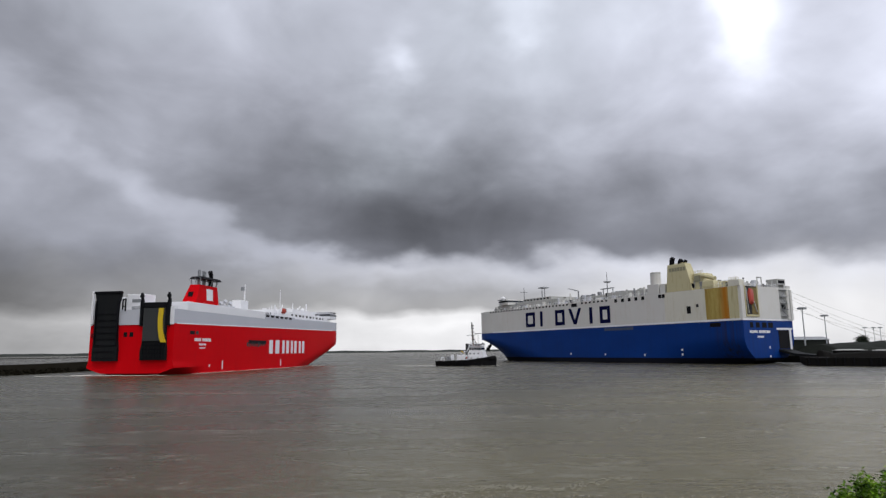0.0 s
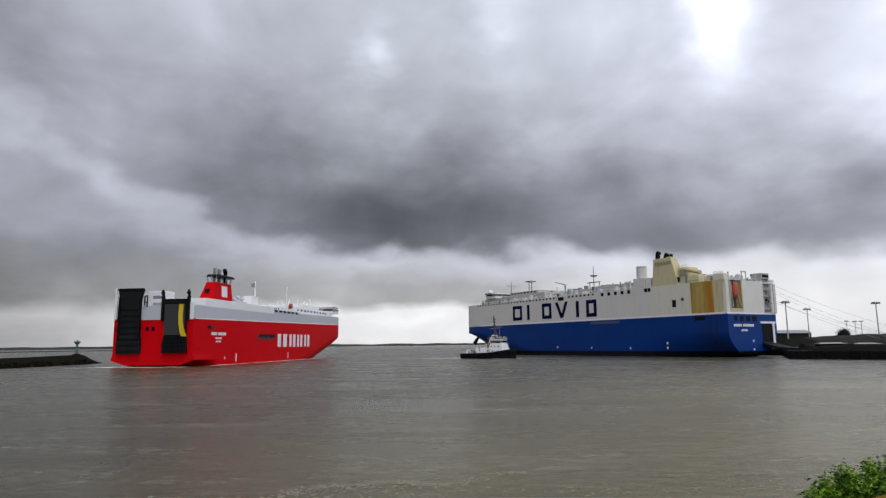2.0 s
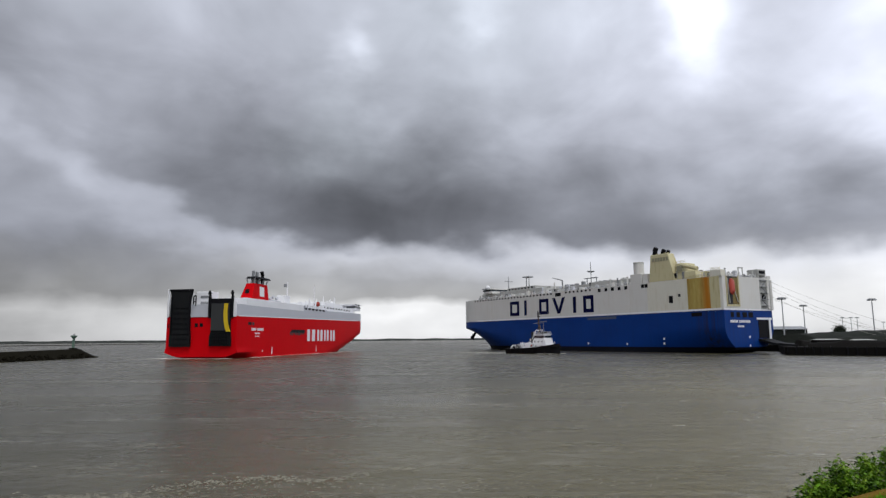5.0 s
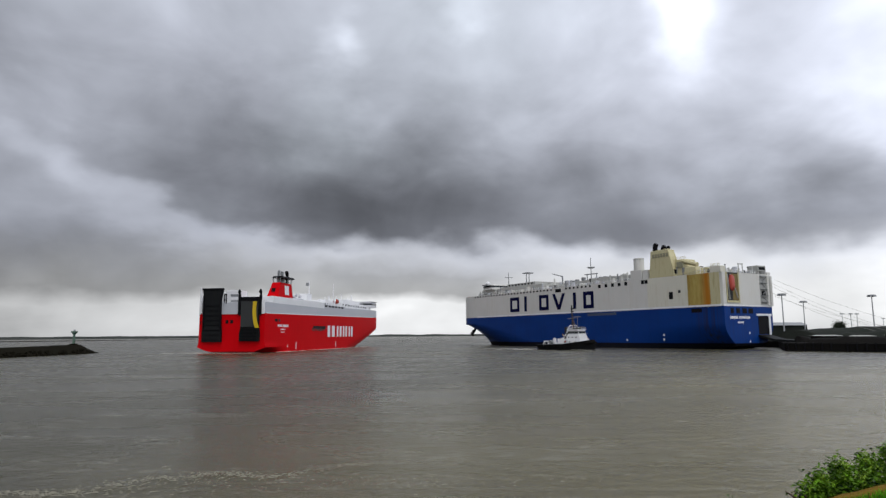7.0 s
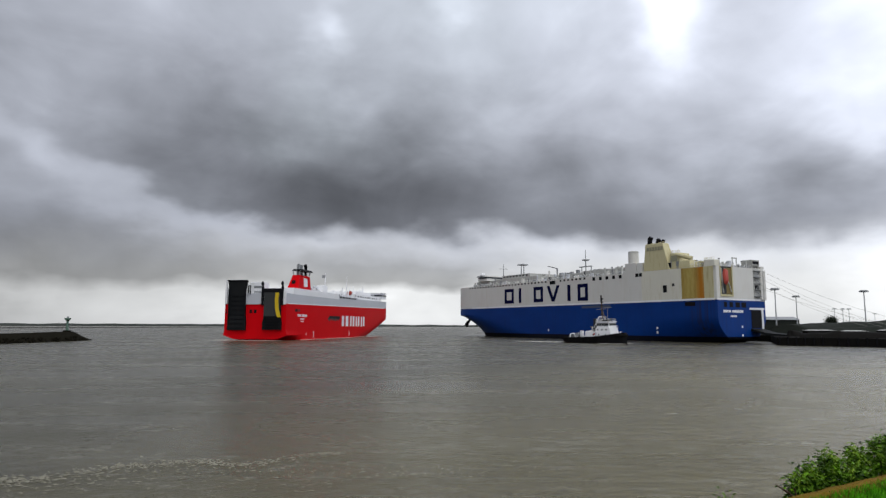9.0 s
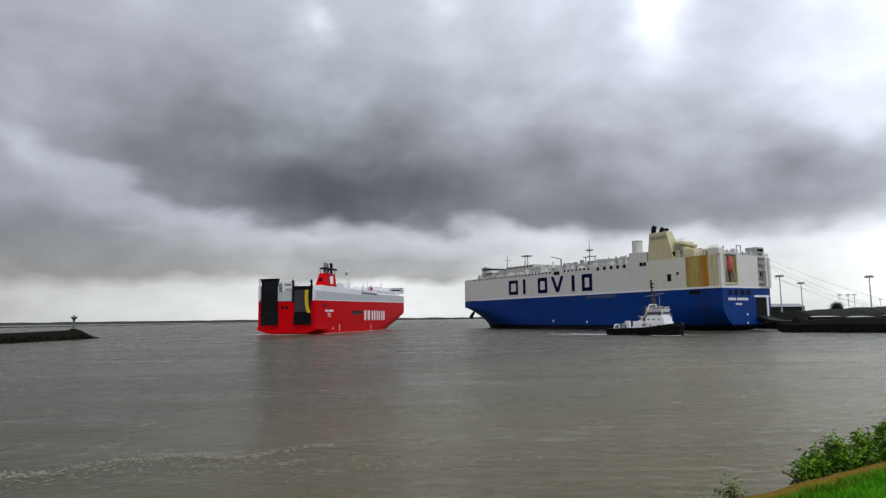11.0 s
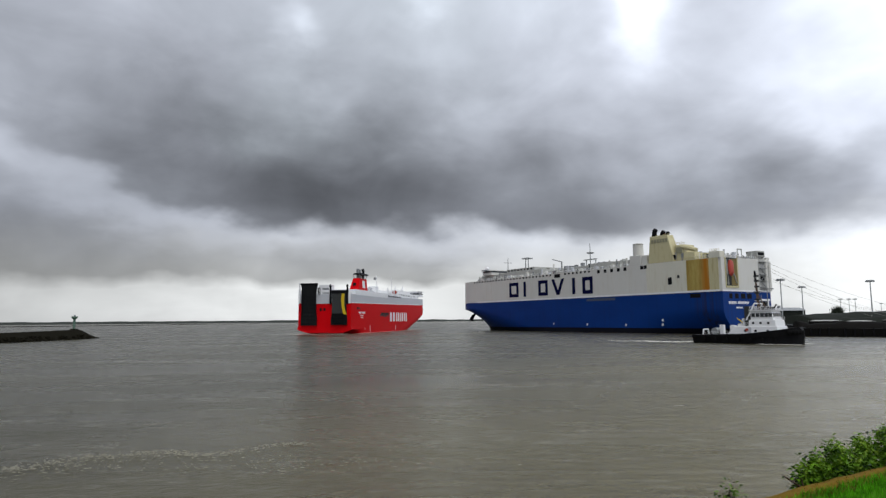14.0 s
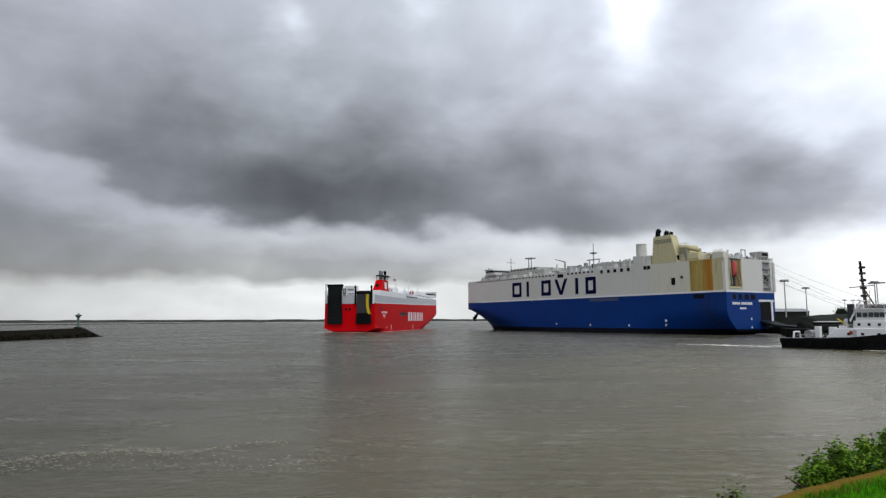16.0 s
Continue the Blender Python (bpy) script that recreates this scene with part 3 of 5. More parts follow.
def bush(name, label, centres, count, size, seed):
    """Shrub: stems that fork from the ground, and leaves clumped round their tips. centres: (x, y, z, radius, height)."""
    rnd = random.Random(seed)
    c0 = centres[0]
    t = thing(name, label, "bush", pose(c0[0], c0[1], c0[2]))
    o = Vector(c0[:3])
    stems = bmesh.new()
    tips = []
    for x, y, z, r, h in centres:
        for i in range(16):
            a, rr = rnd.uniform(0, 6.28), r * math.sqrt(rnd.random())
            foot = Vector((x, y, z)) - o + Vector((math.cos(a) * rr * 0.5, math.sin(a) * rr * 0.5, -0.15))
            tip = Vector((x, y, z)) - o + Vector((math.cos(a) * rr, math.sin(a) * rr, h * rnd.uniform(0.55, 1.08) * (1 - 0.35 * (rr / r) ** 2)))
            rod(foot, tip, 0.008, stems, 0.003, n=4)
            tips.append((foot, tip))
    tagged(part("stem_thicket", stems, M["twig"], t), kind="stuff")

    def where():
        foot, tip = rnd.choice(tips)
        k = rnd.random() ** 0.8
        p = foot.lerp(tip, k)
        return p + Vector((rnd.gauss(0, 0.065), rnd.gauss(0, 0.065), rnd.gauss(0, 0.05)))
    tagged(part("foliage", leaves(rnd, count, where, size, 0.55), M["leaf"], t), kind="stuff")

    def top():
        foot, tip = rnd.choice(tips)
        return tip + Vector((rnd.gauss(0, 0.03), rnd.gauss(0, 0.03), rnd.gauss(0, 0.04)))
    tagged(part("young_growth", leaves(rnd, count // 9, top, size * 0.9, 0.4), M["leaf_pale"], t, "pale young shoots"), kind="stuff")
    return t


def foreground():
    bank()
    grass()
    def on(s, d, r, h):
        p = crest(s) + Vector((-0.514, 0.858, 0)) * d
        return (p.x, p.y, ground_z(p), r, h + 0.62 * d + 0.06)
    bush("bush", "dense green shrub on the river slope of the dike", [on(0.66, 0.45, 0.14, 0.22), on(0.86, 0.5, 0.2, 0.28), on(1.1, 0.55, 0.24, 0.37), on(1.45, 0.55, 0.28, 0.44),
         on(1.8, 0.6, 0.3, 0.56), on(2.15, 0.65, 0.34, 0.74), on(2.6, 0.7, 0.4, 0.8), on(3.15, 0.75, 0.45, 0.76), on(3.8, 0.75, 0.5, 0.74)], 44000, 0.052, 5)
    bush("bush", "small dark tuft of shrub at the dike's edge", [on(-0.05, 0.3, 0.08, 0.13)], 350, 0.045, 6)
    # bare forked twig at the shrub's end
    t = thing("bare_twig", "bare forked dark twig with a pale stem at the shrub's edge", "twig", Matrix.Translation(Vector(on(0.36, 0.12, 0, 0)[:3])))
    bm = rod((0, 0, -0.05), (-0.05, 0.0, 0.17), 0.012, r2=0.006)
    rod((-0.01, 0, 0.05), (-0.17, 0.03, 0.17), 0.014, bm, 0.006)
    rod((-0.1, 0.02, 0.12), (-0.22, 0.03, 0.2), 0.012, bm, 0.004)
    part("fork", bm, M["twig"], t)
    part("stem", rod((0.02, 0, -0.03), (-0.01, 0.0, 0.2), 0.007, r2=0.004), M["leaf_pale"], t, "pale dry stem")


# ---- the blue and white car carrier, moored ----
def blue_ship():
    t = thing("car_carrier", "huge moored car carrier with blue hull and weathered white sides", "ship", pose(122.27, 256.68, 0, 0, 0, 30.51))
    W = 16.13
    rnd0 = random.Random(77)

    def stem(z):
        return 198 if z > 13 else 198 - 17.5 * ((13 - max(z, -0.5)) / 13) ** 0.62

    def stern(z):
        return 0.0 if z >= 1.5 else 9 * (1.5 - z) / 2.5

    def breadth(y, z):
        k = min(1.0, max(0.0, (13 - z) / 13))
        lb = 24 + 52 * k
        d = (stem(z) - y) / lb
        b = W
        if d < 1:
            b *= max(0.0, 1 - (1 - max(d, 0)) ** (2.6 - 0.6 * k)) ** (0.5 + 0.45 * k)
        if z < 10 and y < 46:
            b *= 1 - 0.55 * ((10 - z) / 10) ** 2 * (1 - y / 46) ** 1.5
        if y < 1.2:
            b -= 0.5 * (1.2 - y) ** 2
        return b
    # real dark band, drawn taller so its black also covers the hull's shade
    hull("boot_topping", M["boot"], t, (-1.5, -0.5, 0.6, 1.4, 2.3), stem, stern, breadth, "dark boot topping, raised to take in shade at the waterline")
    hull("hull", M["blue"], t, (2.3, 2.8, 3.6, 4.5, 6, 7.5, 9, 10, 11.5, 12.5, 13, 13.5, 15, 16.9), stem, stern, breadth, "glossy deep blue lower hull")
    hull("upper_side", M["white"], t, (16.9, 18, 24, 30.2), stem, stern, breadth, "weathered greyish white upper side")
    # thin white line over the blue
    for s in (-1,):
        part("rubbing_strake", box(s * (W + 0.12), s * (W - 0.05), 0.6, 172, 16.78, 17.55), M["clean"], t)
    part("rubbing_strake", box(-W + 0.6, W - 0.6, -0.12, 0.1, 16.8, 17.4), M["clean"], t)
    # bulwark posts and openings along the deck edge
    for y in (36.6, 38.6, 48.5, 52.6, 56.8, 61.0, 65.4):
        part("deck_opening", box(-W - 0.06, -W + 0.25, y, y + 1.7, 28.1, 29.7), M["black"], t)
    part("deck_opening", box(-W - 0.06, -W + 0.25, 94, 98.4, 27.9, 29.7), M["black"], t)
    for y in (72 + i * 2.9 for i in range(36)):
        if 92 < y < 99:
            continue
        part("deck_vent", box(-W - 0.06, -W + 0.25, y, y + 1.25, 29.0, 29.9), M["black"], t)
    railing(t, [(-W + 0.2, 44, 30.2), (-W + 0.2, 172, 30.2)], 1.1, 4.0)
    # big lettering as plain shapes
    def bar(x0, x1, z0, z1, name="letter_shape"):
        part(name, box(-W - 0.06, -W + 0.1, min(x0, x1), max(x0, x1), z0, z1), M["letter"], t)
    def ring(a, b, z0=19.0, z1=27.2, w=2.0):
        bm = bmesh.new()
        lo, hi = min(a, b), max(a, b)
        for q in ((lo, lo + w, z0, z1), (hi - w, hi, z0, z1), (lo + w, hi - w, z0, z0 + 1.8), (lo + w, hi - w, z1 - 1.8, z1)):
            box(-W - 0.06, -W + 0.1, *q, bm)
        part("letter_shape", bm, M["letter"], t)
    ring(138, 129.4)
    bar(124.8, 122.6, 19, 27.3)
    ring(111.8, 104)
    bm = bmesh.new()
    for a, b in (((99.8, 27.2), (95.9, 19)), ((92.0, 27.2), (95.9, 19))):
        (y0, z1), (y1, z0) = a, b
        v = [bm.verts.new(p) for x in (-W - 0.06, -W + 0.1) for p in ((x, y0 - 1.1, z1), (x, y0 + 1.1, z1), (x, y1 + 1.1, z0), (x, y1 - 1.1, z0))]
        for q in ((0, 1, 2, 3), (7, 6, 5, 4), (0, 4, 5, 1), (1, 5, 6, 2), (2, 6, 7, 3), (3, 7, 4, 0)):
            bm.faces.new([v[i] for i in q])
    part("letter_shape", bm, M["letter"], t)
    bar(85, 82.8, 18.9, 27)
    ring(77.6, 70.4, 18.7, 27.0)
    # name at the bow, as a bar, and faded patches
    part("name_bar", box(-14.6, -14.4, 158, 168, 15.7, 16.3), M["clean"], t, "small pale name bar")
    part("paint_patch", box(-W - 0.05, -W + 0.1, 56, 75, 15.0, 16.2), M["patch"], t, "faded repainted patch")
    for y, z in ((29.2, 5.7), (29.2, 3.8), (50, 3.6), (75, 3.8), (100, 4.2)):
        part("hull_mark", box(-W - 0.06, -W + 0.1, y - 0.4, y + 0.4, z - 0.45, z + 0.45), M["clean"], t, "small white tug mark")
    # stained aft quarter
    part("stained_panel", box(-W - 0.05, -W + 0.12, 5.2, 15.9, 17.56, 30.1), M["olive"], t, "olive-stained side plating with an orange rust run")
    part("stained_panel", box(-W - 0.045, -W + 0.12, 15.95, 37.0, 17.56, 30.1), M["pale_cream"], t, "yellowed white plating below the funnel")
    part("stained_panel", box(-W - 0.047, -W + 0.12, 0.9, 5.15, 17.56, 30.1), M["cream"], t, "yellowed plating at the stern corner")
    part("pilot_door", box(-W - 0.09, -W + 0.1, 23.4, 25.4, 20.6, 23.6), M["black"], t, "open pilot door")
    part("pilot_door", box(-W - 0.09, -W + 0.1, 19.4, 20.6, 23.0, 24.2), M["ramp_light"], t)
    part("mooring_port", box(-W - 0.07, -W + 0.1, 9.6, 14.6, 14.6, 16.2), M["black"], t, "dark mooring opening")
    # funnel casing, flush with the side
    part("funnel_casing", box(-W - 0.04, -W + 5.2, 21.6, 35.6, 30.1, 42.0, top=(0.2, 1.2, 3.4, 1.2), bevel=0.2), M["cream"], t, "yellowed white funnel casing")
    part("funnel_band", dashes(24.9, 33.8, 38.9, 40.5, 6, lambda a, b, z0, z1, bm: box(-W + 0.02, -W + 0.5, a, b, z0, z1, bm)), M["faded"], t, "faded logo as plain bars")
    for y, x, top, r in ((33.2, -14.4, 45.2, 1.05), (29.2, -14.0, 44.0, 1.0), (28.0, -12.6, 43.6, 0.8)):
        bm = rod((x, y, 41.5), (x, y - 0.3, top - 0.9), r, n=14)
        rod((x, y - 0.3, top - 1.0), (x, y - 1.0, top), r * 1.05, bm, r * 0.9, n=14)
        part("exhaust_pipe", bm, M["black"], t, "black exhaust pipe with a bent head")
    part("casing_rail", rod((-W + 1.5, 24.2, 42.4), (-W + 1.5, 35, 42.4), 0.08), M["cream"], t)
    part("casing_step", box(-W + 1.2, -W + 9, 17.0, 22.7, 30.1, 37.2, top=(0.4, 0.4, 1.2, 0), bevel=0.3), M["cream"], t)
    part("casing_louvre", box(-W + 1.1, -W + 1.4, 18.6, 21.6, 33.6, 36.0), M["faded"], t)
    part("casing_step", box(-W + 0.3, -W + 9, 11.5, 17.4, 30.1, 33.4, top=(0.4, 0.4, 0.6, 0), bevel=0.2), M["cream"], t)
    part("casing_vent", box(-W + 0.2, -W + 1.0, 21.6, 23.4, 31.0, 33.0), M["black"], t)
    part("duct", rod((-W + 2, 20, 36.5), (-W + 2, 12, 34.2), 0.9), M["cream"], t)
    for i in range(30):
        x, y = rnd0.uniform(-15.6, -9), rnd0.uniform(6, 24)
        z = 32.2 if y > 12 else 30.6
        part("casing_fitting", box(x, x + rnd0.uniform(0.5, 1.5), y, y + rnd0.uniform(0.5, 1.8), 30.1, z + rnd0.uniform(0.5, 2.2), bevel=0.06), M[rnd0.choice(("cream", "deck", "steel", "ramp_light"))], t)
    # vent tower
    part("vent_tower", box(-W - 0.03, -W + 3.4, 39.8, 46.4, 30.1, 34.6, bevel=0.2), M["white"], t)
    part("vent_trunk", rod((-W + 2.3, 43.2, 34.4), (-W + 2.3, 43.2, 39.6), 2.35, r2=2.3, n=20), M["white"], t, smooth=False)
    part("vent_cap", rod((-W + 2.3, 43.2, 39.5), (-W + 2.3, 43.2, 40.0), 2.45, r2=2.2, n=20), M["deck"], t)
    part("side_house", box(-W + 0.2, -W + 6, 36.4, 39.3, 30.1, 34.2), M["white"], t)
    # long deckhouses, white houses with their shadow put in as grey
    for y0, y1, x0, x1, z1, mat in ((46.2, 62, -11, 8, 33.6, "deck"), (62, 80, -10, 8, 33.9, "deck"), (80, 98, -9, 8, 33.4, "deck"), (98, 113, -9, 9, 32.7, "deck"),
                                    (113, 152, -13, 13, 33.8, "deck"), (120, 146, -12, 12, 35.6, "deck"), (152, 172, -12.5, 12.5, 33.4, "deck")):
        part("deckhouse", box(x0, x1, y0, y1, 30.1, z1, bevel=0.15), M[mat], t)
    for y in range(122, 146, 3):
        part("window", box(-12.06, -11.9, y, y + 1.5, 34.3, 35.2), M["glass"], t)
    part("bridge", box(-14.5, 14.5, 158, 168, 33.4, 36.6, top=(0.5, 0.5, 0.4, 0.9), bevel=0.15), M["white"], t, "white bridge with a dark window band")
    part("window_band", box(-14.4, 14.4, 157.95, 168.02, 35.0, 35.9, top=(0.12, 0.12, 0.1, 0.2)), M["glass"], t)
    part("bridge_wing", box(-16.3, 16.3, 161, 166, 35.9, 36.6), M["steel"], t)
    # masts, antennas and cranes
    for y, z0, z1, r in ((160.8, 36.5, 44.5, 0.3), (143, 36, 42.6, 0.35), (140.5, 36, 43.2, 0.35), (88.4, 33.4, 46.0, 0.28)):
        part("mast", rod((0, y, z0), (0, y, z1), r, r2=r * 0.5), M["steel"], t)
    part("mast_platform", rod((0, 88.4, 40.4), (0, 88.4, 41.0), 1.3, r2=2.2, n=12), M["steel"], t)
    part("mast_platform", box(-0.6, 0.6, 84, 93, 37.2, 37.6), M["steel"], t)
    part("mast_leg", rod((0, 84.4, 33.4), (0, 84.4, 37.3), 0.25), M["steel"], t)
    part("mast_leg", rod((0, 91.4, 33.4), (0, 91.4, 37.3), 0.25), M["steel"], t)
    part("radar_scanner", box(-2.2, 2.2, 139, 144, 42.2, 42.8), M["steel"], t)
    part("yard", rod((-3, 160.8, 41.5), (3, 160.8, 41.5), 0.15), M["steel"], t)
    bm = rod((-6, 104, 32.6), (-6, 104, 37.2), 0.4)
    rod((-6, 104, 37.2), (-6, 112, 39.2), 0.3, bm, 0.2)
    part("deck_crane", bm, M["steel"], t)
    part("antenna_dome", ball((-8, 172, 38.0), 1.5, n=14), M["clean"], t, smooth=True)
    part("dome_stand", rod((-8, 172, 33), (-8, 172, 37), 0.4), M["clean"], t)
    rnd = random.Random(8)
    for i in range(95):
        y = 47 + i * 1.36 + rnd.uniform(-0.6, 0.6)
        x = rnd.uniform(-15.2, -11.0)
        h = rnd.uniform(0.6, 2.6) * (1.3 if i % 7 == 0 else 1)
        z = 30.15 if x < -11.5 else 33.3
        mat = M[rnd.choice(("white", "deck", "grey", "steel", "deck", "ramp_light"))]
        if i % 5 == 2:
            part("deck_fitting", rod((x, y, 30.1), (x, y, 30.4 + h * 1.5), rnd.uniform(0.2, 0.5)), mat, t)
            part("deck_fitting", ball((x, y, 30.4 + h * 1.5), rnd.uniform(0.35, 0.5), n=8), mat, t)
        else:
            part("deck_fitting", box(x, x + rnd.uniform(0.6, 1.8), y, y + rnd.uniform(0.6, 2.4), 30.15, 30.15 + h, bevel=0.08), mat, t)
    for i in range(26):
        y = 50 + i * 4.4 + rnd.uniform(-1.5, 1.5)
        x, h = rnd.uniform(-8, 0), rnd.uniform(0.6, 1.6)
        part("roof_fitting", box(x, x + rnd.uniform(0.8, 2.5), y, y + rnd.uniform(0.8, 3.0), 32.6, 33.8 + h, bevel=0.08), M[rnd.choice(("deck", "grey", "steel"))], t)
    for i in range(16):
        x, y = rnd.uniform(-15, 13), rnd.uniform(1.5, 10)
        part("deck_fitting", box(x, x + rnd.uniform(0.6, 1.6), y, y + rnd.uniform(0.6, 2), 30.15, 30.15 + rnd.uniform(0.6, 2.6), bevel=0.06), M[rnd.choice(("deck", "white", "steel"))], t)
    for y in (118, 128, 136):
        part("life_raft", rod((-14.2, y, 31.0), (-14.2, y + 1.6, 31.0), 0.6, n=12), M["white"], t)
    # stern: raised corner, gear on the after deck
    part("corner_house", box(-W - 0.03, -W + 3.1, -0.02, 4.9, 30.1, 32.6, bevel=0.12), M["pale_cream"], t, "raised cream corner of the after deck")
    part("corner_house", box(14.0, W + 0.02, 0.1, 7.0, 30.1, 31.2, bevel=0.1), M["white"], t)
    rg = random.Random(44)
    for k in range(26):
        x, y = -12.6 + k * 0.86, rg.uniform(0.6, 6.0)
        w, d, h = rg.uniform(0.5, 1.6), rg.uniform(0.6, 1.6), rg.uniform(0.5, 2.0) + (1.0 if k in (5, 6, 7, 8) else 0.0)
        mat = M[rg.choice(("deck", "white", "grey", "steel", "cream", "ramp_light"))]
        if k % 4 == 3:
            part("deck_post", rod((x, y, 30.1), (x, y, 31.2 + h), 0.16, n=6), mat, t)
            part("deck_lamp", box(x - 0.3, x + 0.3, y - 0.2, y + 0.2, 31.1 + h, 31.5 + h), M["ramp_light"], t)
        else:
            part("deck_fitting", box(x, x + w, y, y + d, 30.1, 30.2 + h, bevel=0.06), mat, t)
    bm = rod((-3.2, 1.2, 30.1), (-3.2, 1.2, 34.2), 0.2)
    rod((-0.6, 1.2, 30.1), (-0.6, 1.2, 34.2), 0.2, bm)
    rod((-3.4, 1.2, 34.0), (-0.4, 1.2, 34.0), 0.24, bm)
    part("stern_gantry", bm, M["deck"], t)
    part("stern_derrick", rod((5.2, 1.0, 30.1), (6.0, 1.0, 33.4), 0.3, r2=0.15), M["deck"], t)
    railing(t, [(-W + 0.3, 5.2, 30.2), (-W + 0.3, 21.0, 30.2)], 1.1, 1.3, M["cream"], r=0.06)
    railing(t, [(-W + 0.3, 0.3, 32.6), (-W + 0.3, 4.6, 32.6)], 1.0, 1.1, M["cream"], r=0.06)
    railing(t, [(-W + 1.6, 17.4, 37.2), (-W + 1.6, 22.4, 37.2)], 1.0, 1.2, M["cream"], r=0.06)
    part("ramp_winch_house", box(8.0, 13.2, 0.1, 5.0, 31.4, 33.8, bevel=0.1), M["deck"], t)
    part("winch_house_opening", box(8.6, 12.6, 0.02, 0.3, 32.0, 33.2), M["black"], t)
    for x in (8.4, 12.6):
        part("winch_house_leg", box(x - 0.3, x + 0.3, 0.3, 4.6, 30.1, 31.5), M["deck"], t)
    railing(t, [(-W + 0.4, 12, 30.2), (-W + 0.4, 0.4, 30.2), (W - 0.4, 0.4, 30.2)], 1.2, 2.5)
    bm = rod((-W + 1, 10, 32.6), (-W + 1, 2, 32.9), 0.12)
    rod((-W + 1, 10, 30.2), (-W + 1, 10, 32.6), 0.12, bm)
    rod((-W + 1, 2, 30.2), (-W + 1, 2, 32.9), 0.12, bm)
    part("davit_frame", bm, M["clean"], t)
    # transom: rescue boat recess, name bars, mooring ports, ramp door
    part("boat_recess", box(-13.1, -6.0, -0.06, 0.4, 18.9, 30.1), M["ramp_light"], t, "recess in the transom for the free-fall boat")
    part("recess_back", box(-9.6, -6.1, -0.12, 0.1, 19.2, 29.6), M["olive_drab"], t, "stained olive back plate of the recess")
    bm = bmesh.new()
    for q in ((-13.4, -13.0, 19.0, 30.2), (-6.1, -5.5, 18.6, 30.2), (-13.4, -5.5, 18.2, 19.0)):
        box(q[0], q[1], -0.35, 0.1, q[2], q[3], bm)
    part("recess_frame", bm, M["cream"], t)
    part("launch_rail", rod((-6.8, -0.3, 20.0), (-10.6, -0.2, 29.4), 0.25), M["deck"], t)
    part("launch_rail", rod((-11.9, -0.3, 19.4), (-12.6, -0.2, 29.4), 0.28), M["deck"], t)
    bm = box(-1.5, 1.5, -4.0, 4.0, -1.0, 0.9, top=(0.4, 0.4, 1.4, 0.8), bevel=0.45)
    for v in bm.verts:
        taper = 1 - 0.5 * max(0.0, -v.co.y / 4.0) ** 1.6
        v.co = Vector((v.co.x * taper, v.co.y, v.co.z * taper))
        v.co = Matrix.Rotation(radians(22), 3, "Y") @ (Matrix.Rotation(radians(72), 3, "X") @ v.co * 0.95)
        v.co += Vector((-10.8, -0.9, 26.0))
    part("free_fall_boat", bm, M["boat"], t, "red lifeboat hung steeply in the transom recess", smooth=True)
    for x0, x1 in ((-11.6, -9.6), (-8.0, -5.8), (-4.2, -1.4), (-0.4, 2.6)):
        part("mooring_port", box(x0, x1, -0.05, 0.3, 14.0, 16.0), M["black"], t, "dark mooring port")
    for x0, x1, count in ((-12.0, -7.2, 6), (-6.5, 0.6, 9)):
        part("name_bar", dashes(x0, x1, 11.9, 12.9, count, lambda a, b, z0, z1, bm: box(a, b, -0.06, 0.3, z0, z1, bm)), M["clean"], t, "white name as short bars")
    part("name_bar", dashes(-7.6, -3.6, 10.1, 10.8, 6, lambda a, b, z0, z1, bm: box(a, b, -0.06, 0.3, z0, z1, bm)), M["clean"], t)
    for z in (6.3, 2.9):
        part("hull_mark", box(-0.9, -0.1, -0.06, 0.3, z - 0.4, z + 0.4), M["clean"], t)
    part("ramp_door", box(5.6, 12.6, -0.10, 0.3, 5.8, 13.0), M["black"], t, "open dark stern door")
    bm = bmesh.new()
    for q in ((4.6, 14.4, 13.2, 14.0), (12.4, 13.6, 5.2, 13.2)):
        box(q[0], q[1], -0.3, 0.2, q[2], q[3], bm)
    part("door_frame", bm, M["clean"], t)
    # no hollow behind the stair: its shade is the grey of this plate
    part("stair_shade_plate", box(8.2, 12.4, -0.06, 0.3, 17.6, 30.0), M["deck"], t, "flat plate, grey for the shade in the stern stair recess")
    for k, z in enumerate((18.6, 21.2, 23.8, 26.4, 29.0)):
        part("landing", box(8.3, 12.3, -1.0, 0.1, z, z + 0.22), M["steel"], t)
        if k < 4:
            a, b = ((8.6, 11.9) if k % 2 else (11.9, 8.6))
            part("stair_flight", rod((a, -0.6, z + 0.2), (b, -0.6, z + 2.6), 0.13, n=6), M["steel"], t)
    part("stair_hatch", box(9.2, 11.2, -0.5, 0.1, 21.6, 23.2), M["black"], t)
    part("stern_column", box(12.6, 16.1, -0.45, 1.0, 17.3, 29.6, bevel=0.1), M["white"], t)
    part("stern_column", box(14.1, 14.5, -0.6, -0.4, 17.5, 29.4), M["deck"], t)
    # stern ramp let down to the quay
    bm = bmesh.new()
    pts = [(6.0, 0.0, 5.6), (6.6, -6, 3.9), (9, -14, 3.2), (13, -24, 3.1)]
    prev = None
    for x, y, z in pts:
        ring2 = [bm.verts.new(p) for p in ((x - 1, y, z), (x + 7, y, z), (x + 7, y, z - 0.9), (x - 1, y, z - 0.9))]
        if prev:
            for i in range(4):
                bm.faces.new((prev[i], prev[(i + 1) % 4], ring2[(i + 1) % 4], ring2[i]))
        else:
            bm.faces.new(ring2)
        prev = ring2
    bm.faces.new(prev)
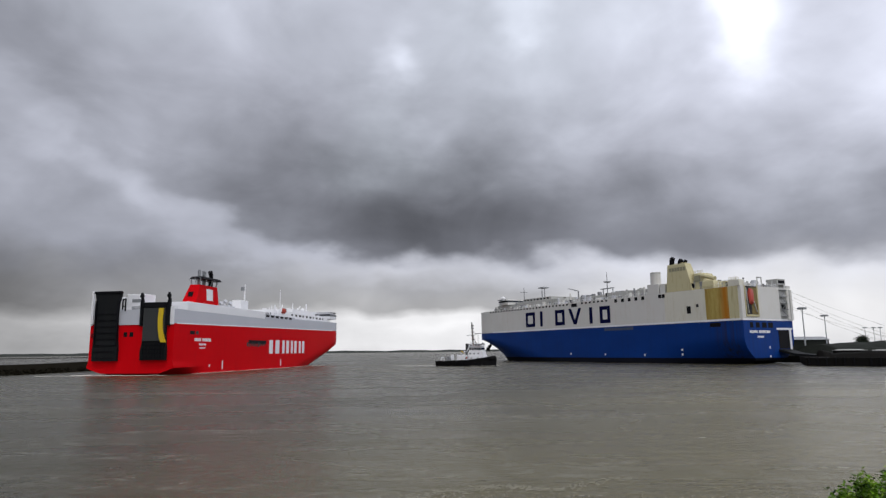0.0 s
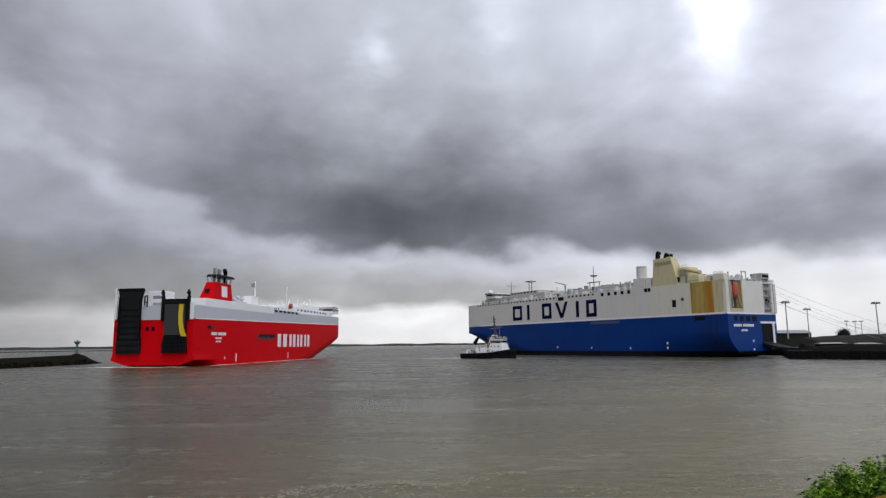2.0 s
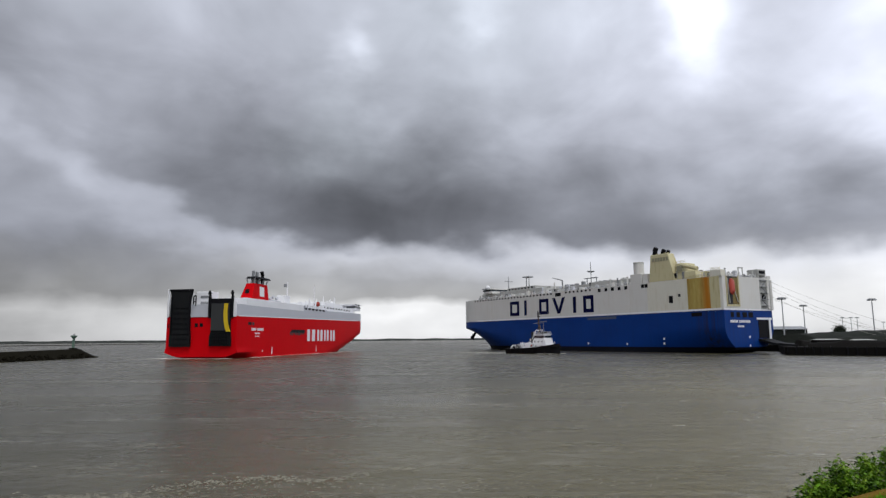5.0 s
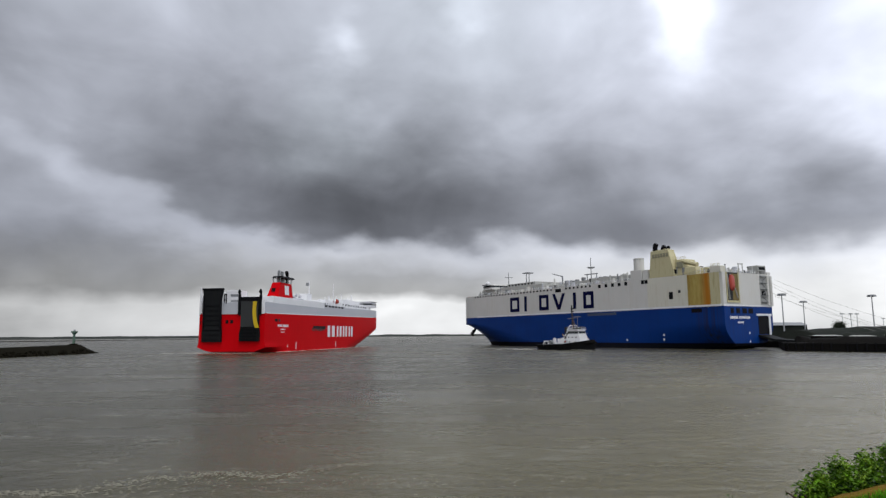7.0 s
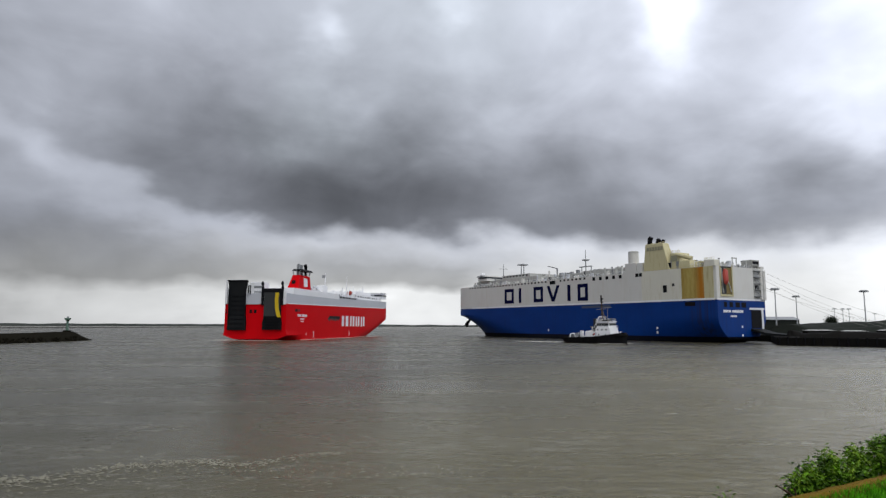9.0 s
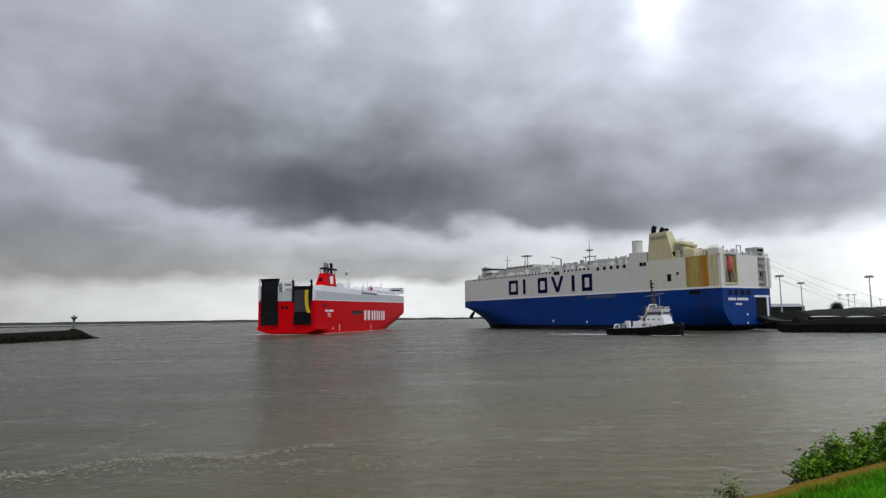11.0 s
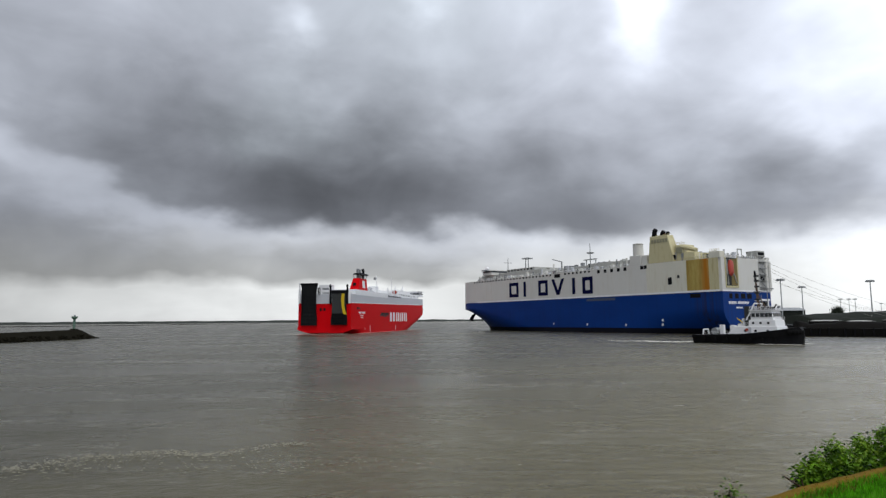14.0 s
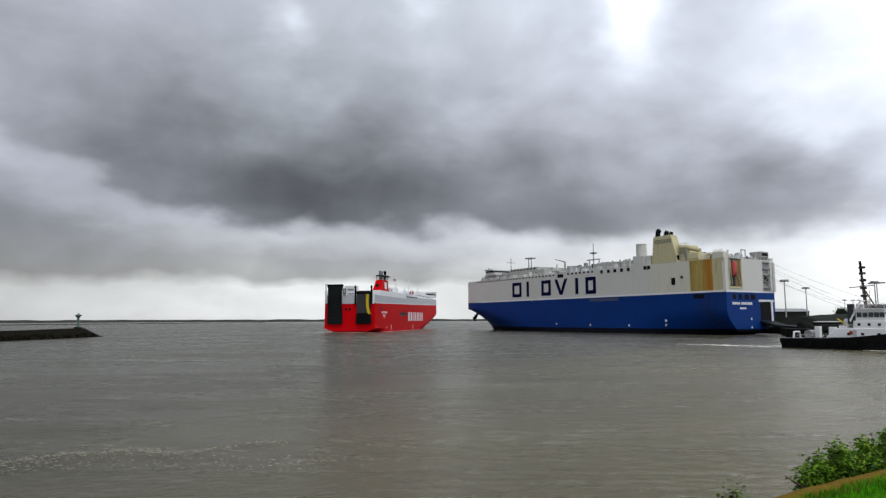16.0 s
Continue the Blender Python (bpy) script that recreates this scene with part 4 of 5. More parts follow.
    part("stern_ramp", bm, M["ramp"], t, "dark stern ramp lowered to the quay")
    # anchor
    bm = rod((-6.6, 188.0, 11.2), (-7.8, 190.6, 6.8), 0.8)
    rod((-9.8, 188.2, 7.4), (-6.0, 192.8, 6.4), 1.0, bm)
    rod((-9.4, 188.6, 7.6), (-8.6, 188.4, 9.6), 0.5, bm)
    rod((-6.4, 192.4, 6.8), (-6.0, 191.6, 8.8), 0.5, bm)
    part("anchor", bm, M["black"], t, "black anchor hung at the bow")
    return t


def mooring_lines():
    a = Matrix.Rotation(radians(30.51), 3, "Z")
    for (x, z), end in (((13, 27.5), (197, 268, 5)), ((14, 26), (188, 262, 5)), ((11, 24), (182, 258, 4.6)), ((14, 22), (205, 275, 6)), ((14.5, 29), (215, 282, 7))):
        p = a @ Vector((x, -0.3, 0)) + Vector((122.27, 256.68, z))
        q = Vector(end)
        bm = bmesh.new()
        prev = p
        for i in range(1, 13):
            k = i / 12
            c = p.lerp(q, k) - Vector((0, 0, 4 * 2.2 * k * (1 - k)))
            rod(prev, c, 0.045, bm, n=5)
            prev = c
        tagged(part("mooring_line", bm, M["rope"]), "pale mooring rope slack between the blue ship's stern and the quay", "rope", "mooring lines")


# ---- the red car carrier, under way ----
def red_ship():
    t = thing("red_car_carrier", "red car carrier with two raised dark stern ramps, under way", "ship")
    W = 13.9

    def lift(y):
        return 2.2 * max(0.0, min(1.0, y / 165))

    def stem(z):
        return 166.4 if z > 9.5 else 166.4 - 25 * ((9.5 - z) / 9.5) ** 1.05

    def stern(z):
        return -1.0 if z >= 0.3 else -1.0 + 9.0 * (0.3 - z)

    def breadth(y, z):
        k = min(1.0, max(0.0, (10 - z) / 10))
        d = (stem(z) - y) / (24 + 34 * k)
        b = W
        if d < 1:
            b *= max(0.0, 1 - (1 - max(d, 0)) ** 2.2) ** (0.55 + 0.35 * k)
        # the counter: full above, rounded down to the keel below
        aft = max(0.0, 1 - max(y, 0) / 16)
        if z < 5.5 and y < 16:
            b += 0.5 * aft * math.exp(-((z - 2.3) / 1.0) ** 2)
        if z < 2.1 and y < 16:
            b *= 1 - aft * (1 - max(0.05, (z + 0.6) / 2.7) ** 0.42)
        return b

    def sheer(y, z):
        return lift(y) * max(0.0, min(1.0, (z - 6) / 9))
    # both sides share the sheer
    def shell(name, mat, zs, label):
        bm = bmesh.new()
        rings, count = [], 48
        for z in zs:
            side = []
            for i in range(count + 1):
                s = i / count
                y = stern(z) + s * (stem(z) - stern(z))
                side.append((max(breadth(y, z), 0.02), y, z + sheer(y, z)))
            rings.append([bm.verts.new(p) for p in side] + [bm.verts.new((-b, y, zz)) for b, y, zz in side[::-1]])
        m = len(rings[0])
        for lo, hi in zip(rings, rings[1:]):
            for i in range(m):
                bm.faces.new((lo[i], lo[(i + 1) % m], hi[(i + 1) % m], hi[i]))
        for r in (rings[0], rings[-1]):
            for i in range(count):
                bm.faces.new((r[i], r[i + 1], r[m - 2 - i], r[m - 1 - i]))
        ob = part(name, bm, M[mat], t, label, smooth=True)
        ob.modifiers.new("edges", "EDGE_SPLIT").split_angle = radians(32)
    shell("hull", "red", (-1.5, -0.3, 0.1, 0.5, 1.0, 1.5, 2.1, 2.7, 3.3, 4, 5, 6, 8, 9.5, 11, 13, 15.3), "glossy bright red hull")
    shell("grey_band", "grey", (15.3, 17, 19.6), "light grey band above the red hull")
    # white side of the upper decks
    part("upper_deck", box(-W + 0.3, W + 0.03, 6.0, 61.3, 19.5, 22.3, bevel=0.1), M["clean"], t)
    part("upper_deck", box(-W + 0.3, W - 0.1, 61.3, 92, 19.9, 21.3), M["grey"], t)
    bm = bmesh.new()
    prev = None
    for i in range(30):
        y = 0.5 + i * 4.9
        q = [bm.verts.new((breadth(y, 15.3) + o, y, 15.3 + lift(y) + z)) for o, z in ((-0.1, -0.12), (0.06, -0.12), (0.06, 0.22), (-0.1, 0.22))]
        if prev:
            for j in range(4):
                bm.faces.new((prev[j], prev[(j + 1) % 4], q[(j + 1) % 4], q[j]))
        else:
            bm.faces.new(q)
        prev = q
    bm.faces.new(prev)
    part("rubbing_strake", bm, M["clean"], t)
    rnd = random.Random(31)
    for i in range(46):
        y = 64 + i * 1.6 + rnd.uniform(-0.7, 0.7)
        x = rnd.uniform(8.5, 12.6) if y < 86 or y > 138 else rnd.uniform(-6, 9)
        z = 21.0 if y < 86 else (24.2 if y < 136 else 22.0)
        h = rnd.uniform(0.6, 2.2)
        if i % 4 == 1:
            part("deck_fitting", rod((x, y, z), (x, y, z + h * 1.8), rnd.uniform(0.12, 0.4)), M["clean"], t)
        else:
            part("deck_fitting", box(x, x + rnd.uniform(0.5, 1.6), y, y + rnd.uniform(0.5, 2.2), z - 0.4, z + h, bevel=0.06), M[rnd.choice(("clean", "clean", "grey", "steel"))], t)
    # transom
    part("transom_plate", box(-4.6, 3.2, -1.2, 0.0, 15.0, 19.4), M["grey"], t)
    part("transom_post", box(-W + 0.02, -W + 0.7, -1.35, 0.4, 15.0, 22.0), M["clean"], t)
    part("ramp_fairing", box(-13.35, -12.75, -1.7, -1.1, 15.4, 25.5, top=(-0.3, 0.3, 0, 0)), M["clean"], t, "white fairing beside the tall ramp")
    part("transom_post", box(W - 1.3, W - 0.1, -1.3, 0.6, 15.0, 20.4), M["clean"], t)

    def ramp(x0, x1, z0, z1, flare):
        """A folded ramp that stands upright against the transom."""
        mid = (x0 + x1) / 2
        w = (x1 - x0) / 2
        bm = bmesh.new()
        prev = None
        for k, s in ((0, 1.04), (0.18, 1.06), (0.30, 0.98), (0.6, 0.92), (0.82, 0.94), (1.0, 1 + flare)):
            z = z0 + (z1 - z0) * k
            ww = w * s
            y = -2.1 if k < 0.25 else -1.8
            q = [bm.verts.new(p) for p in ((mid - ww, y, z), (mid + ww, y, z), (mid + ww, -1.05, z), (mid - ww, -1.05, z))]
            if prev:
                for i in range(4):
                    bm.faces.new((prev[i], prev[(i + 1) % 4], q[(i + 1) % 4], q[i]))
            else:
                bm.faces.new(q)
            prev = q
        bm.faces.new(prev)
        return part("stern_ramp", bm, M["ramp"], t, "dark steel stern ramp folded upright")
    left = ramp(-11.9, -4.1, 4.2, 25.0, 0.16)
    for i in range(8):
        z = 5.0 + i * 1.9
        w = 3.35
        part("rib", box(-8.0 - w, -8.0 + w, -2.3 if z < 9 else -2.02, -1.7, z, z + 0.26), M["black"], left)
    for s in (-1, 1):
        part("side_beam", box(-8.0 + s * 3.65 - 0.22, -8.0 + s * 3.65 + 0.22, -2.3, -1.6, 8.9, 22.5), M["black"], left)
    part("ramp_head", box(-12.6, -3.6, -2.1, -1.1, 24.6, 25.3, bevel=0.1), M["black"], left)
    right = ramp(4.0, 11.9, 4.4, 21.2, 0.0)
    part("deck_plate", box(4.3, 11.3, -2.15, -1.7, 10.0, 19.9, bevel=0.06), M["ramp_light"], right, "grey ramp plate")
    part("ramp_head", box(4.1, 11.6, -2.3, -1.1, 20.0, 21.6, bevel=0.1), M["black"], right)
    for i in range(4):
        part("rib", box(4.4, 11.6, -2.5, -2.0, 5.0 + i * 1.2, 5.35 + i * 1.2), M["black"], right)
    for i in range(8):
        part("rib", box(4.6 + i * 0.93, 4.85 + i * 0.93, -2.45, -2.0, 4.8, 9.6), M["ramp"], right)
    bm = bmesh.new()
    prev = None
    for x, z in ((9.6, 19.8), (9.4, 16.5), (9.6, 13.5), (10.1, 11.0), (10.7, 9.6)):
        q = [bm.verts.new(p) for p in ((x, -2.6, z), (x + 1.4, -2.6, z), (x + 1.4, -1.9, z), (x, -1.9, z))]
        if prev:
            for i in range(4):
                bm.faces.new((prev[i], prev[(i + 1) % 4], q[(i + 1) % 4], q[i]))
        else:
            bm.faces.new(q)
        prev = q
    bm.faces.new(prev)
    part("yellow_flap", bm, M["yellow"], right, "bent yellow ramp flap")
    for x in (3.3, 12.2):
        bm = box(x - 0.4, x + 0.4, -1.9, -0.9, 14.6, 22.4, bevel=0.08)
        box(x - 0.3, x + 0.3, -1.5, -0.7, 22.2, 23.4, bm, top=(0, 0, -0.5, 0.7))
        box(x - 0.3, x + 0.3, -2.0, -1.4, 23.3, 24.6, bm, bevel=0.12)
        part("hoist_post", bm, M["black"], t, "dark hoist post with a bent head")
        part("hoist_sheave", rod((x - 0.45, -1.7, 23.6), (x + 0.45, -1.7, 23.6), 0.5, n=12), M["ramp"], t)
    # side frame of the tall ramp, and the open corner beside the short one
    bm = rod((-3.2, -1.5, 19.6), (-3.2, -1.5, 22.6), 0.22)
    rod((-3.2, -1.5, 22.6), (-2.3, -1.5, 22.9), 0.2, bm)
    rod((-2.3, -1.5, 22.9), (-2.3, -1.5, 19.2), 0.2, bm)
    rod((-3.2, -1.5, 20.6), (-2.3, -1.5, 20.6), 0.16, bm)
    part("ramp_stay", bm, M["black"], t)
    part("corner_plate", box(12.7, 13.7, -1.15, 3.0, 15.4, 19.7), M["grey"], t)
    for z in (16.6, 18.0):
        part("corner_opening", box(12.75, 13.3, -1.22, -1.0, z, z + 0.9), M["ramp_light"], t)
    for x0, x1 in ((-2.6, -1.4), (-0.6, 0.6)):
        part("mooring_port", box(x0, x1, -1.06, -0.8, 11.4, 12.8), M["black"], t, "dark mooring port")
    part("mooring_port", box(-13.4, -13.0, -1.07, -0.8, 11.2, 12.6), M["black"], t)
    # after deck houses
    part("deckhouse", box(-4.0, 2.0, 1.5, 7.0, 19.3, 24.6, bevel=0.12), M["clean"], t)
    part("window", box(-2.2, 1.2, 1.42, 1.6, 22.0, 23.0), M["steel"], t)
    part("window", box(-2.2, 1.2, 1.42, 1.6, 19.8, 20.8), M["steel"], t)
    part("deckhouse", box(-11, -5, 2, 8, 19.3, 23.8, bevel=0.12), M["clean"], t)
    railing(t, [(W - 0.2, 0.4, 19.4), (W - 0.2, 8.8, 19.4)], 1.2, 1.6)
    railing(t, [(-4.3, -0.9, 19.4), (2.6, -0.9, 19.4)], 1.2, 1.6)
    for x in (5.5, 9.5):
        part("winch", rod((x, 1.4, 20.1), (x + 1.6, 1.4, 20.1), 0.7, n=10), M["steel"], t)
    # funnel: red, tapered, set to starboard, logo as plain shape, dark canopy
    part("funnel", box(8.6, 13.6, 10.6, 25.4, 22.2, 28.4, top=(1.1, 0.4, 2.8, 0.8), bevel=0.15), M["red"], t, "tapered red funnel")
    part("funnel_logo", box(13.15, 13.55, 17.4, 21.4, 23.5, 27.3, top=(-0.2, 0.2, 0, 0)), M["clean"], t, "white logo as a plain shape")
    part("funnel_vent", box(10.2, 11.8, 11.4, 12.6, 24.4, 26.0, top=(0, 0, 0.6, 0)), M["black"], t)
    for x, y in ((10.2, 13.8), (11.6, 13.8), (12.9, 13.8), (10.2, 24.0), (12.9, 24.0), (12.9, 17.0), (12.9, 20.6)):
        part("canopy_post", rod((x, y, 28.2), (x + (x - 11.6) * 0.2, y + (y - 19) * 0.06, 30.6), 0.15), M["steel"], t)
        part("canopy_brace", rod((x, y, 28.2), (x + (x - 11.6) * 0.5, y + (y - 19) * 0.16, 30.5), 0.1, n=5), M["mast"], t)
    part("canopy", box(9.6, 14.2, 13.0, 25.8, 30.3, 31.1, top=(0.4, 0.4, 0.7, 0.7), bevel=0.14), M["black"], t, "dark funnel canopy")
    for x, y, h, r in ((10.6, 17.0, 33.4, 0.45), (11.3, 16.2, 33.6, 0.45), (10.9, 19.4, 33.5, 0.45), (11.6, 19.0, 33.2, 0.4)):
        part("exhaust_pipe", rod((x, y, 28.2), (x, y, h), r, n=10), M["steel"], t)
    bm = rod((12.4, 21.6, 28.2), (12.4, 21.6, 32.4), 0.65, n=12)
    rod((12.4, 21.6, 32.2), (12.4, 20.8, 33.5), 0.72, bm, n=12)
    part("uptake", bm, M["black"], t, "thick black uptake with a bent head")
    # vent house and mast
    part("vent_house", box(7.4, 11.0, 46.5, 52.5, 21.8, 25.9, bevel=0.12), M["clean"], t)
    part("mast", rod((10.4, 50.5, 25.8), (10.4, 50.5, 32.2), 0.32, r2=0.22), M["clean"], t)
    part("mast_light", box(8.8, 10.4, 50.2, 50.8, 29.8, 31.2), M["steel"], t)
    for y, h in ((27, 24.6), (30, 23.2), (33, 24.0), (36.5, 23.6)):
        part("vent_pipe", rod((11.6, y, 21.9), (11.6, y, h), 0.35), M["clean"], t)
        part("vent_hood", rod((11.6, y, h - 0.1), (12.3, y - 0.4, h + 0.5), 0.5, r2=0.7), M["grey"], t)
    part("deck_locker", box(9.5, 12.6, 28, 39, 21.9, 22.9, bevel=0.08), M["grey"], t)
    # forward: open deck with crane, boat and the low bridge
    railing(t, [(W - 0.3, 61.8, 21.3), (W - 0.3, 92, 21.3)], 1.2, 2.0)
    for i in range(6):
        part("deck_opening", box(W - 0.12, W + 0.04, 62.6 + i * 4.6, 65.4 + i * 4.6, 20.3, 21.2), M["black"], t)
    part("rescue_boat", ball((11.0, 85.5, 24.0), 1.5, sz=0.85, n=14), M["boat"], t, "dull red rescue boat", smooth=True)
    part("boat_davit", rod((11.8, 80.5, 21.2), (11.8, 83, 26.6), 0.25), M["clean"], t)
    part("deckhouse", box(-11, 11.6, 91, 142, 20.4, 24.2, bevel=0.15), M["clean"], t)
    part("deckhouse", box(-10, 10.5, 98, 126, 24.2, 25.8, bevel=0.12), M["clean"], t)
    for i in range(10):
        part("window", box(11.55, 11.66, 93.5 + i * 4.4, 95.1 + i * 4.4 + (i % 3) * 0.5, 22.3, 23.2), M["glass"], t)
    part("bridge", box(-13.4, 13.4, 140, 150, 23.2, 26.6, top=(0.3, 0.3, 0.3, 0.8), bevel=0.15), M["clean"], t, "white bridge with dark windows")
    part("window_band", box(-13.3, 13.46, 139.93, 149.9, 24.7, 25.7, top=(0.1, 0.1, 0.1, 0.2)), M["glass"], t)
    part("bridge_roof", box(-13.8, 13.8, 139.4, 150.2, 26.6, 26.9), M["clean"], t)
    part("mast", rod((8, 89, 21.3), (8, 89, 33.6), 0.25, r2=0.15), M["clean"], t)
    part("mast", rod((2, 118, 25.8), (2, 118, 30.2), 0.3, r2=0.15), M["clean"], t)
    part("antenna_dome", ball((5, 123, 26.8), 1.0, n=10), M["clean"], t, smooth=True)
    part("mast", rod((3, 133, 24.2), (3, 133, 30.5), 0.45, r2=0.3), M["clean"], t)
    part("deck_crane", rod((9, 104, 24), (9, 110, 27.8), 0.3, r2=0.2), M["clean"], t)
    railing(t, [(W - 3.4, 148, 21.8), (3.5, 161.5, 22.0)], 1.2, 2.0)
    part("bow_winch", rod((2, 153, 23.0), (5, 153, 23.0), 0.8, n=10), M["steel"], t)
    part("bow_mast", rod((0, 158, 22), (0, 158, 26), 0.2), M["clean"], t)
    # side: lettering as plain white shapes, names as bars, mooring recess
    for y0, y1 in ((66.2, 76.0), (79.0, 86.0), (88.2, 94.6), (97.2, 103.7)):
        bm = bmesh.new()
        w = y1 - y0
        box(W - 0.1, W + 0.06, y0, y0 + w * 0.34, 5.9, 11.3, bm)
        box(W - 0.1, W + 0.06, y0 + w * 0.6, y1, 5.9, 11.3, bm)
        part("letter_shape", bm, M["clean"], t, "white lettering as plain shapes")
    for y0, y1, count in ((10.6, 14.6, 5), (15.3, 20.8, 7)):
        part("name_bar", dashes(y0, y1, 10.1, 11.1, count, lambda a, b, z0, z1, bm: box(W - 0.1, W + 0.05, a, b, z0, z1, bm)), M["clean"], t, "white name as short bars")
    part("name_bar", dashes(13.4, 17.8, 8.8, 9.4, 6, lambda a, b, z0, z1, bm: box(W - 0.1, W + 0.05, a, b, z0, z1, bm)), M["clean"], t)
    part("name_bar", dashes(13.8, 17.4, 7.8, 8.2, 6, lambda a, b, z0, z1, bm: box(W - 0.1, W + 0.05, a, b, z0, z1, bm)), M["clean"], t)
    part("mooring_recess", box(W - 0.2, W + 0.05, 48.0, 63.2, 9.6, 11.0), M["black"], t, "dark mooring recess with pale gear")
    rg = random.Random(12)
    for k in range(9):
        y = 46.6 + k * 1.8
        part("recess_gear", box(W - 0.1, W + 0.1, y, y + rg.uniform(0.8, 1.5), 8.6 + rg.uniform(-0.2, 0.3), 9.5 + rg.uniform(0.1, 0.9)), M["ramp_light"], t)
    part("mooring_port", box(W - 0.1, W + 0.05, 7.8, 10.5, 12.2, 13.3), M["black"], t)
    part("mooring_port", box(W - 0.1, W + 0.05, 11.2, 12.8, 12.2, 13.3), M["ramp_light"], t)
    for y, z, h in ((28.6, 0.9, 2.8), (77.4, 0.9, 2.6), (20.0, 1.9, 0.8)):
        part("draught_mark", box(W - 0.7, W + 0.05, y, y + 0.7, z, z + h), M["clean"], t, "pale draught marks")
    part("name_bar", box(12.2, 12.7, 128, 136, 11.6, 12.4), M["clean"], t)
    # churned water at the stern and along the side
    foam("wake", "white foam churned up at the stern", [(-17, -2, -6, -5, 0.7), (-4, -3, -24, -9, 0.45), (-14.4, 0, -14.8, 20, 0.3), (-6, -5, 12, -4, 0.8), (14.6, 10, 14.3, 130, 0.25)], 5, 1700, 0.36, t)
    return t


# ---- the tug ----
def tug():
    t = thing("tugboat", "harbour tug with black hull and white deckhouse, under way", "tugboat")

    def stem(z):
        return 13.5 - 0.42 * (z - 0.9) ** 2

    def stern(z):
        return -12.1 - 0.15 * z

    def shell(name, mat, zs, label, grow=0.0):
        bm = bmesh.new()
        rings, count = [], 32
        for k, z in enumerate(zs):
            side = []
            for i in range(count + 1):
                s = i / count
                y = stern(z) + s * (stem(z) - stern(z))
                f = max(0.0, (y - 1) / 12.4)
                b = (4.2 + 0.08 * z) * max(0.0, 1 - f ** 2.3) ** 0.6
                if y < -9:
                    b *= max(0.0, 1 - ((-9 - y) / 7.0) ** 2.2) ** 0.5
                side.append((max(b + grow, 0.05), y, z + max(0.0, z) * (0.95 * max(0.0, (y + 5) / 18) ** 1.6)))
            rings.append([bm.verts.new(p) for p in side] + [bm.verts.new((-b, y, zz)) for b, y, zz in side[::-1]])
        m = len(rings[0])
        for lo, hi in zip(rings, rings[1:]):
            for i in range(m):
                bm.faces.new((lo[i], lo[(i + 1) % m], hi[(i + 1) % m], hi[i]))
        for r in (rings[0], rings[-1]):
            for i in range(count):
                bm.faces.new((r[i], r[i + 1], r[m - 2 - i], r[m - 1 - i]))
        return part(name, bm, M[mat], t, label, smooth=False)
    shell("hull", "tug_hull", (-1.0, 0.0, 0.8, 1.5, 2.1), "black hull with upswept bow")
    shell("fender", "rubber", (1.15, 1.3, 1.55, 1.7), "black rubber fender belt", 0.22)
    for i in range(7):
        y = -9 + i * 2.9
        part("tyre_fender", rod((-4.75, y, 1.0), (-4.45, y, 1.0), 0.5, n=12), M["rubber"], t)
        part("tyre_fender", rod((4.45, y, 1.0), (4.75, y, 1.0), 0.5, n=12), M["rubber"], t)
    bow = bmesh.new()
    for k in range(9):
        a = -1.1 + 2.2 * k / 8
        ball((3.2 * math.sin(a), 10.0 + 2.9 * math.cos(a), 2.9), 0.6, bm=bow, n=8)
    part("bow_fender", bow, M["rubber"], t)
    # deckhouse
    part("stern_fender", rod((-3.2, -12.2, 1.7), (3.2, -12.2, 1.7), 0.45, n=10), M["rubber"], t)
    part("bulwark_cap", rod((-4.1, -9, 2.15), (-4.3, 3, 2.5), 0.1, n=6), M["ramp"], t)
    part("bulwark_cap", rod((4.1, -9, 2.15), (4.3, 3, 2.5), 0.1, n=6), M["ramp"], t)
    part("deckhouse", box(-3.1, 3.1, -5.6, 7.2, 1.9, 4.3, top=(0.15, 0.15, 2.6, 0.3), bevel=0.12), M["clean"], t, "white deckhouse")
    part("upper_house", box(-2.8, 2.8, 0.1, 6.6, 4.2, 5.8, top=(0.12, 0.12, 0.1, 0.15), bevel=0.1), M["clean"], t)
    wh = part("wheelhouse", box(-2.6, 2.6, 0.6, 6.0, 5.7, 8.0, top=(0.1, 0.1, 0.1, 0.3), bevel=0.1), M["clean"], t, "white wheelhouse with dark windows")
    for s in (-1, 1):
        for y in (0.9, 1.95, 3.0, 4.0, 4.95):
            part("window", box(min(s * 2.45, s * 2.63), max(s * 2.45, s * 2.63), y, y + 0.85, 6.5, 7.45), M["glass"], wh)
    for x in (-2.2, -1.1, 0.1, 1.2):
        part("window", box(x, x + 0.9, 5.72, 5.96, 6.5, 7.45), M["glass"], wh)
        part("window", box(x, x + 0.9, 0.58, 0.8, 6.5, 7.3), M["glass"], wh)
    for s in (-1, 1):
        for y in (1.0, 2.8, 4.6):
            part("porthole", box(min(s * 2.66, s * 2.8), max(s * 2.66, s * 2.8), y, y + 0.5, 4.8, 5.3), M["glass"], t)
        for y in (-0.9, 1.6, 4.5):
            part("porthole", box(min(s * 2.9, s * 3.1), max(s * 2.9, s * 3.1), y, y + 0.55, 2.9, 3.4), M["glass"], t)
    part("roof", box(-2.8, 2.8, 0.4, 6.1, 8.0, 8.25), M["clean"], wh)
    railing(t, [(-2.6, 0.6, 8.2), (-2.6, 5.8, 8.2), (2.6, 5.8, 8.2), (2.6, 0.6, 8.2), (-2.6, 0.6, 8.2)], 0.9, 1.4, r=0.035)
